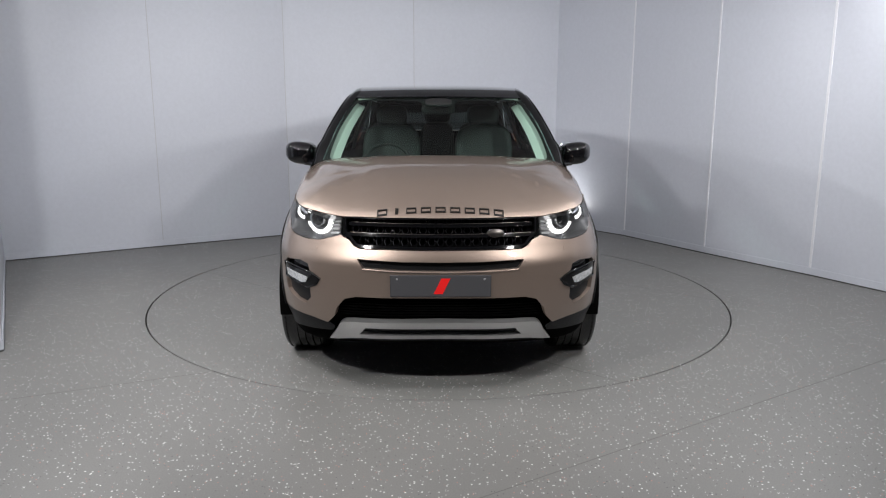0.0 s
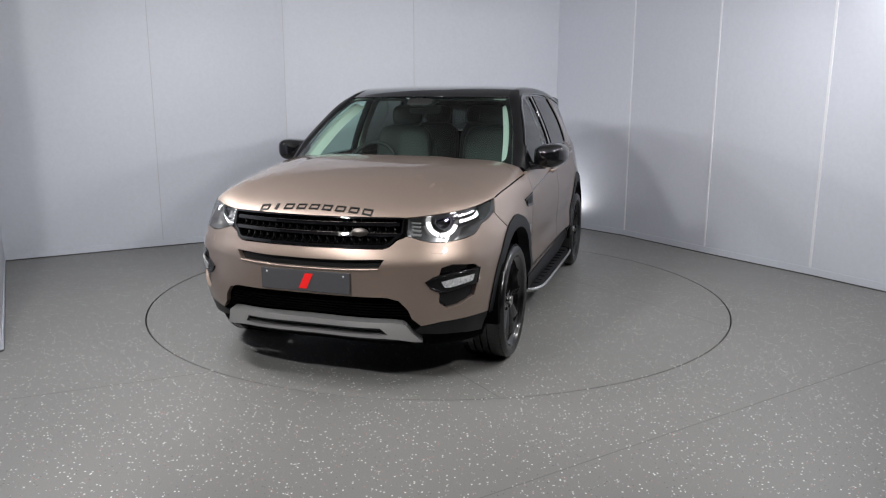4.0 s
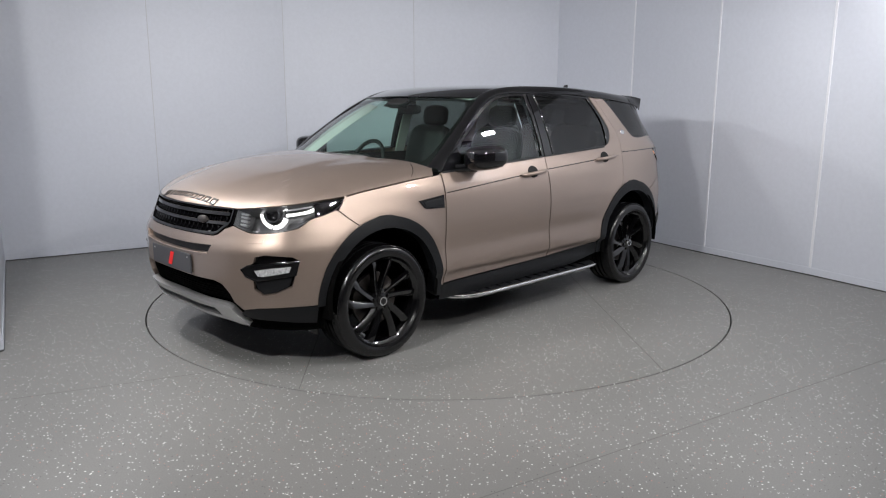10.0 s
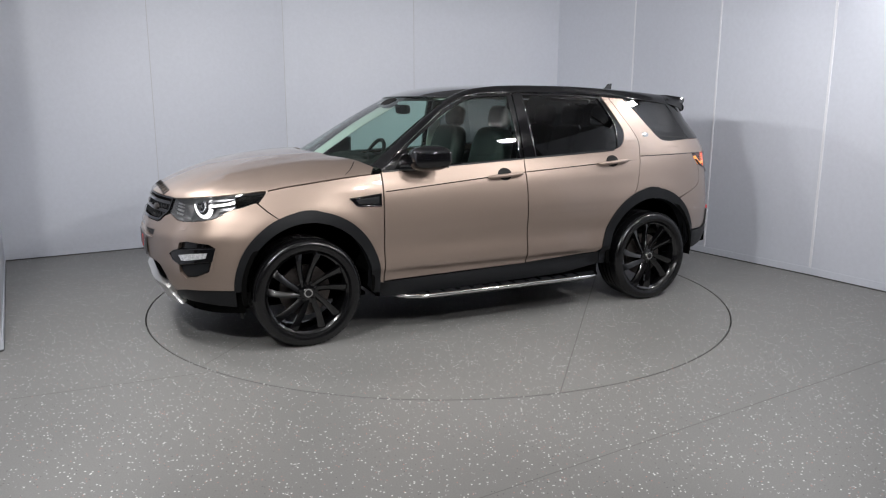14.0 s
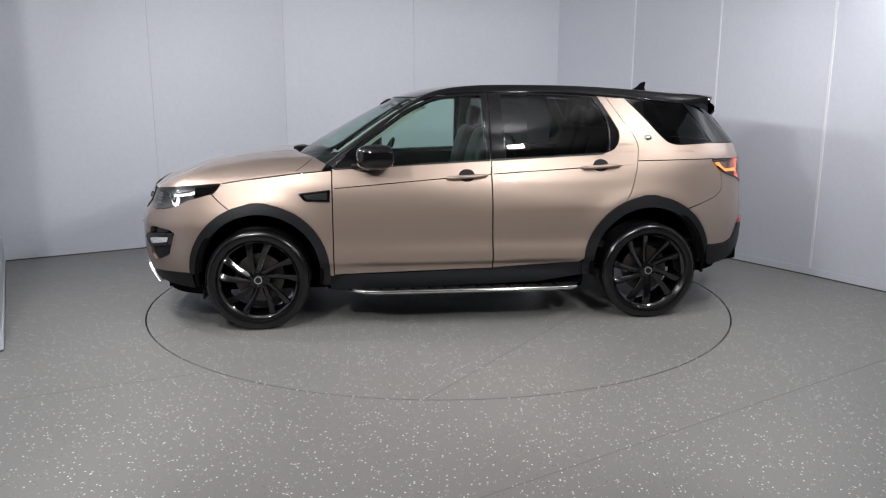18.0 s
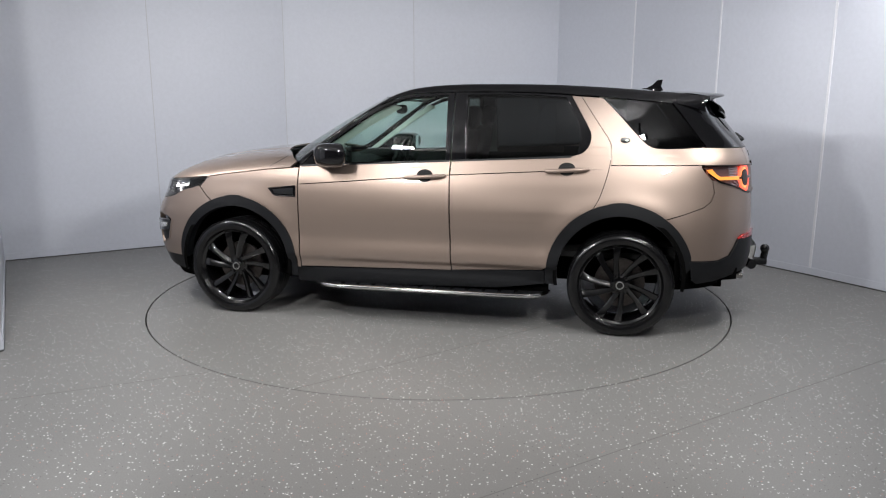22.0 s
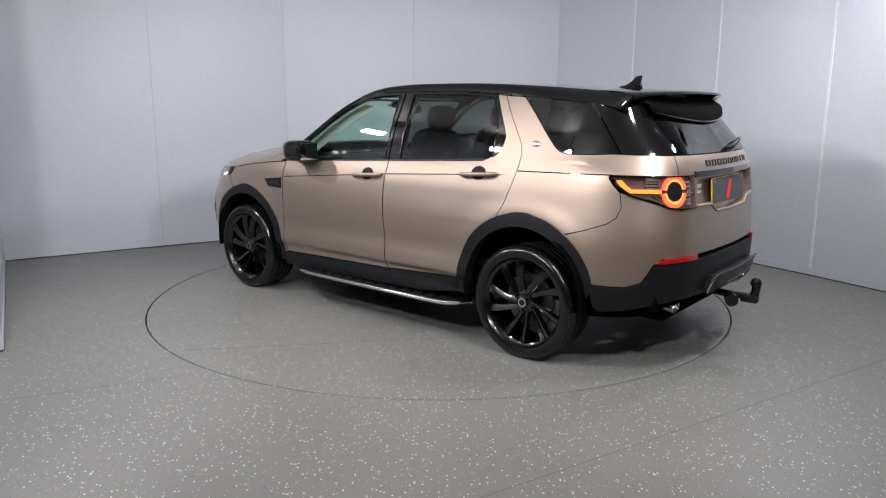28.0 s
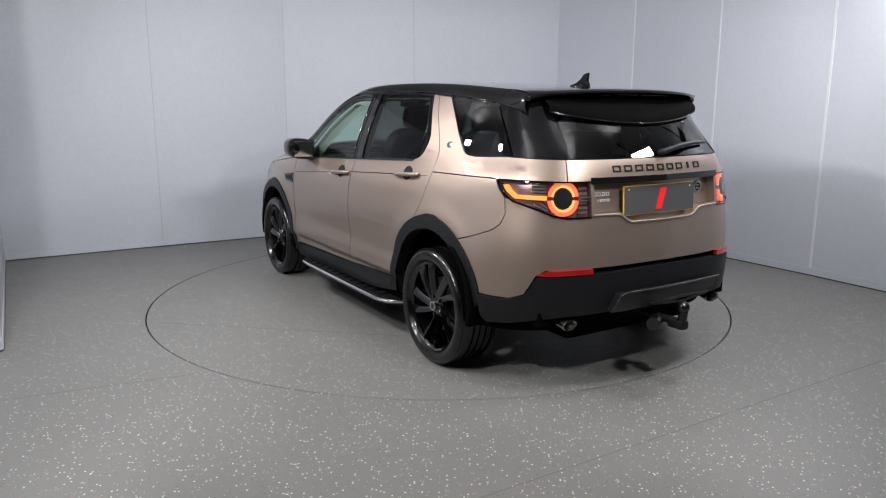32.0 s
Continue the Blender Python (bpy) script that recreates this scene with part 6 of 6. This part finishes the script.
# seam where the bonnet ends and the wing's top begins
for sd in (1, -1):
    seam = [(1.052, 0.862), (1.02, 0.84), (0.985, 0.80), (0.955, 0.745)]
    a = [bonnet_surface(x, y) for x, y in curve(seam, 4)]
    rows = [[(p.x, p.y, p.z + 0.0012) for p in a], [(p.x - 0.006, p.y - 0.001, p.z + 0.0012) for p in a]]
    loft("bonnet_seam", rows, LINER, car, side=sd)

# mirrors
for sd in (1, -1):
    bm = bmesh.new()
    bmesh.ops.create_uvsphere(bm, u_segments=32, v_segments=20, radius=1.0)
    for v in bm.verts:
        p = v.co
        q = [math.copysign(abs(c) ** 0.62, c) for c in p]
        x = q[0] * (0.150 if q[0] > 0 else 0.085)
        k = 1 - 0.22 * max(q[1], 0) ** 2
        z = q[2] * 0.082 * k + 0.010 * q[1]
        v.co = (x - 0.045 * q[1] ** 2 * (1 if q[1] > 0 else 0.2), q[1] * 0.112, z)
    ob = part("mirror", bm, GLOSS_BLACK, car, "gloss black door mirror", smooth=60)
    if sd < 0:
        for v in ob.data.vertices:
            v.co.y = -v.co.y
        ob.data.flip_normals()
    ob.matrix_basis = pose(0.505, 0.99 * sd, 1.172)
    bm = bmesh.new()
    box(bm, -0.088, -0.082, -0.085, 0.07, -0.06, 0.06, 0.002)
    part("mirror_glass", bm, CHROME, ob, "mirror glass")
    bm = bmesh.new()
    tube(bm, [(0.665, 0.862 * sd, 1.105), (0.63, 0.90 * sd, 1.108), (0.56, 0.95 * sd, 1.115)], [0.030, 0.026, 0.034], 10)
    bmesh.ops.recalc_face_normals(bm, faces=bm.faces)
    part("mirror_arm", bm, GLOSS_BLACK, car, "gloss black mirror arm", smooth=60)
    tri = sides([(0.795, 1.094), (0.69, 1.195), (0.625, 1.238), (0.612, 1.104)])
    panel("mirror_base", skin, tri, GLOSS_BLACK, car, side=sd, off=0.003, depth=0.01, step=0.06, label="gloss black corner at the mirror's foot")

# ---------------------------------------------------------------- underside and cabin
bm = bmesh.new()
box(bm, 0.82, -0.90, -0.80, 0.80, 0.24, 0.30)
box(bm, 1.95, 0.80, -0.48, 0.48, 0.24, 0.60)
box(bm, -2.12, -0.90, -0.48, 0.48, 0.27, 0.62)
# wedge added under the tail to keep stray light off the floor
tray = [(-2.17, 0.385), (-1.80, 0.335), (-1.80, 0.46), (-2.17, 0.46)]
lo = [bm.verts.new((x, -0.72, z)) for x, z in tray]
hi = [bm.verts.new((x, 0.72, z)) for x, z in tray]
bm.faces.new(lo)
bm.faces.new(hi[::-1])
for i in range(4):
    bm.faces.new((lo[i], hi[i], hi[(i + 1) % 4], lo[(i + 1) % 4]))
bmesh.ops.recalc_face_normals(bm, faces=bm.faces)
part("underbody", bm, LINER, car, "dark underside of the car")
# flat trays added under the nose, only to block light leaking below
bm = bmesh.new()
box(bm, 1.70, 1.98, -0.60, 0.60, 0.245, 0.272)
box(bm, 0.86, 1.75, -0.66, 0.66, 0.225, 0.245)
bmesh.ops.recalc_face_normals(bm, faces=bm.faces)
part("shade_tray", bm, LINER, car, "black tray added under the engine to block stray light")
bm = bmesh.new()
for x in (FW[0], RW[0]):
    tube(bm, [(x, -0.78, 0.34), (x, 0.78, 0.34)], 0.05, 10)
bmesh.ops.recalc_face_normals(bm, faces=bm.faces)
part("axle", bm, LINER, car)
bm = bmesh.new()
box(bm, 0.75, -2.05, -0.78, 0.78, 0.50, 0.54)
part("cabin_floor", bm, INNER, car, "dark carpeted cabin floor")
rows = []
for x, z0, z1, dx in ((0.98, 1.03, 1.09, 0), (0.80, 1.06, 1.10, 0), (0.62, 1.05, 1.105, 0), (0.52, 0.98, 1.07, 0), (0.50, 0.75, 0.98, 0)):
    rows.append([(x - 0.10 * (abs(y) / 0.78) ** 2, y, z1 if abs(y) < 0.7 else z1 - 0.02) for y in np.linspace(-0.79, 0.79, 13)])
loft("dashboard", rows, INNER, car, label="dark soft-touch dashboard", thick=0.02)
bm = bmesh.new()
bmesh.ops.create_uvsphere(bm, u_segments=20, v_segments=10, radius=1, matrix=Matrix.Translation((0.62, -0.38, 1.095)) @ Matrix.Diagonal((0.16, 0.20, 0.05, 1)))
part("instrument_hood", bm, INNER, car, smooth=80)
# steering wheel
bm = bmesh.new()
tube(bm, [(0, 0.185 * math.cos(a), 0.185 * math.sin(a)) for a in np.linspace(0, 2 * math.pi, 40, endpoint=False)], 0.016, 8, True)
for a in (200, 340, 270):
    tube(bm, [(0.02, 0, 0), (0.0, 0.18 * math.cos(radians(a)), 0.18 * math.sin(radians(a)))], [0.03, 0.018], 8)
bmesh.ops.create_uvsphere(bm, u_segments=16, v_segments=10, radius=0.06, matrix=Matrix.Translation((0.02, 0, 0)))
bmesh.ops.recalc_face_normals(bm, faces=bm.faces)
ob = part("steering_wheel", bm, SEAT, car, "dark leather steering wheel", smooth=60)
ob.matrix_basis = pose(0.42, -0.38, 1.06, 0, -26, 0)


def soft_box(bm, sx, sy, sz, m, power=0.45):
    r = bmesh.ops.create_uvsphere(bm, u_segments=24, v_segments=14, radius=1.0)
    for v in r["verts"]:
        p = v.co
        v.co = m @ Vector([math.copysign(abs(c) ** power, c) * s for c, s in zip(p, (sx, sy, sz))])


def seat(x, y, wide=0.25, rear=False):
    bm = bmesh.new()
    soft_box(bm, 0.26, wide, 0.09, Matrix.Translation((x + 0.05, y, 0.68 if not rear else 0.74)))
    ob = part("seat", bm, SEAT, car, "dark leather seat", smooth=60)
    bm = bmesh.new()
    soft_box(bm, 0.075, wide * 0.96, 0.33, Matrix.Translation((x - 0.25, y, 1.02)) @ pose(0, 0, 0, 0, -14, 0))
    part("backrest", bm, SEAT, ob, smooth=60)
    bm = bmesh.new()
    soft_box(bm, 0.05, 0.13, 0.085, Matrix.Translation((x - 0.36, y, 1.42)) @ pose(0, 0, 0, 0, -10, 0), 0.6)
    for q in (-0.05, 0.05):
        tube(bm, [(x - 0.33, y + q, 1.30), (x - 0.36, y + q, 1.40)], 0.007, 6)
    part("headrest", bm, SEAT, ob, smooth=60)


seat(0.02, 0.38)
seat(0.02, -0.38)
seat(-0.92, 0.42, 0.24, True)
seat(-0.92, -0.42, 0.24, True)
seat(-0.92, 0.0, 0.17, True)
# inside mirror with its housing
bm = bmesh.new()
soft_box(bm, 0.022, 0.125, 0.036, Matrix.Translation((0.30, 0.0, 1.475)), 0.6)
tube(bm, [(0.33, 0, 1.49), (0.40, 0, 1.535)], 0.012, 8)
soft_box(bm, 0.05, 0.10, 0.025, Matrix.Translation((0.41, 0.0, 1.52)) @ pose(0, 0, 0, 0, 30, 0), 0.6)
part("inside_mirror", bm, INNER, car, "dark rear-view mirror and sensor housing", smooth=60)
# headliner
rows = []
for x in np.linspace(0.26, -1.85, 14):
    rows.append([(x, y, roof_surface(x, y).z - 0.035) for y in np.linspace(-0.60, 0.60, 9)])
loft("headliner", rows, HEADLINER, car, label="pale fabric headliner")
# door linings under the windows and inner pillars
for sd in (1, -1):
    rows = []
    for z in (0.55, 0.80, 1.0, 1.10):
        rows.append([tuple(flank(x, z) - Vector((0, 0.07 if z < 1.05 else 0.05, 0))) for x in np.linspace(0.74, -0.92, 12)])
    loft("door_lining", rows, INNER, car, side=sd, label="dark door lining")
    rows = [[tuple(flank(x, z) - Vector((0, 0.06, 0))) for x in np.linspace(-0.92, -1.9, 8)] for z in (0.92, 1.0, 1.10)]
    loft("side_lining", rows, INNER, car, side=sd, label="dark boot side lining")
    rows = [[tuple(screen(v, q) + Vector((-dx, 0, -dz))) for q in np.linspace(0.06, 0.97, 10)] for v, dx, dz in ((0.985, 0.03, 0.03), (0.94, 0.05, 0.035), (0.885, 0.12, 0.055))]
    loft("inner_pillar", rows, HEADLINER, car, side=sd, thick=0.008, label="pale inner pillar trim")
    for x, wd in ((-0.31, 0.05), (-1.33, 0.09)):
        rows = [[tuple(flank(x + k * wd, z) - Vector((0, 0.04, 0))) for z in (1.08, 1.2, 1.35, 1.5, 1.6)] for k in (-1, 0, 1)]
        loft("inner_pillar", rows, HEADLINER, car, side=sd, thick=0.01, label="pale inner pillar trim")


def motions():
    rows = [(float(t), pose(0, 0, 0, 0, 0, SPIN0 + SPIN * t)) for t in range(0, 33)]
    walk(car, [(t, m @ Matrix.Translation((0.007, -0.011, 0))) for t, m in rows])
    walk(turntable, rows)


motions()
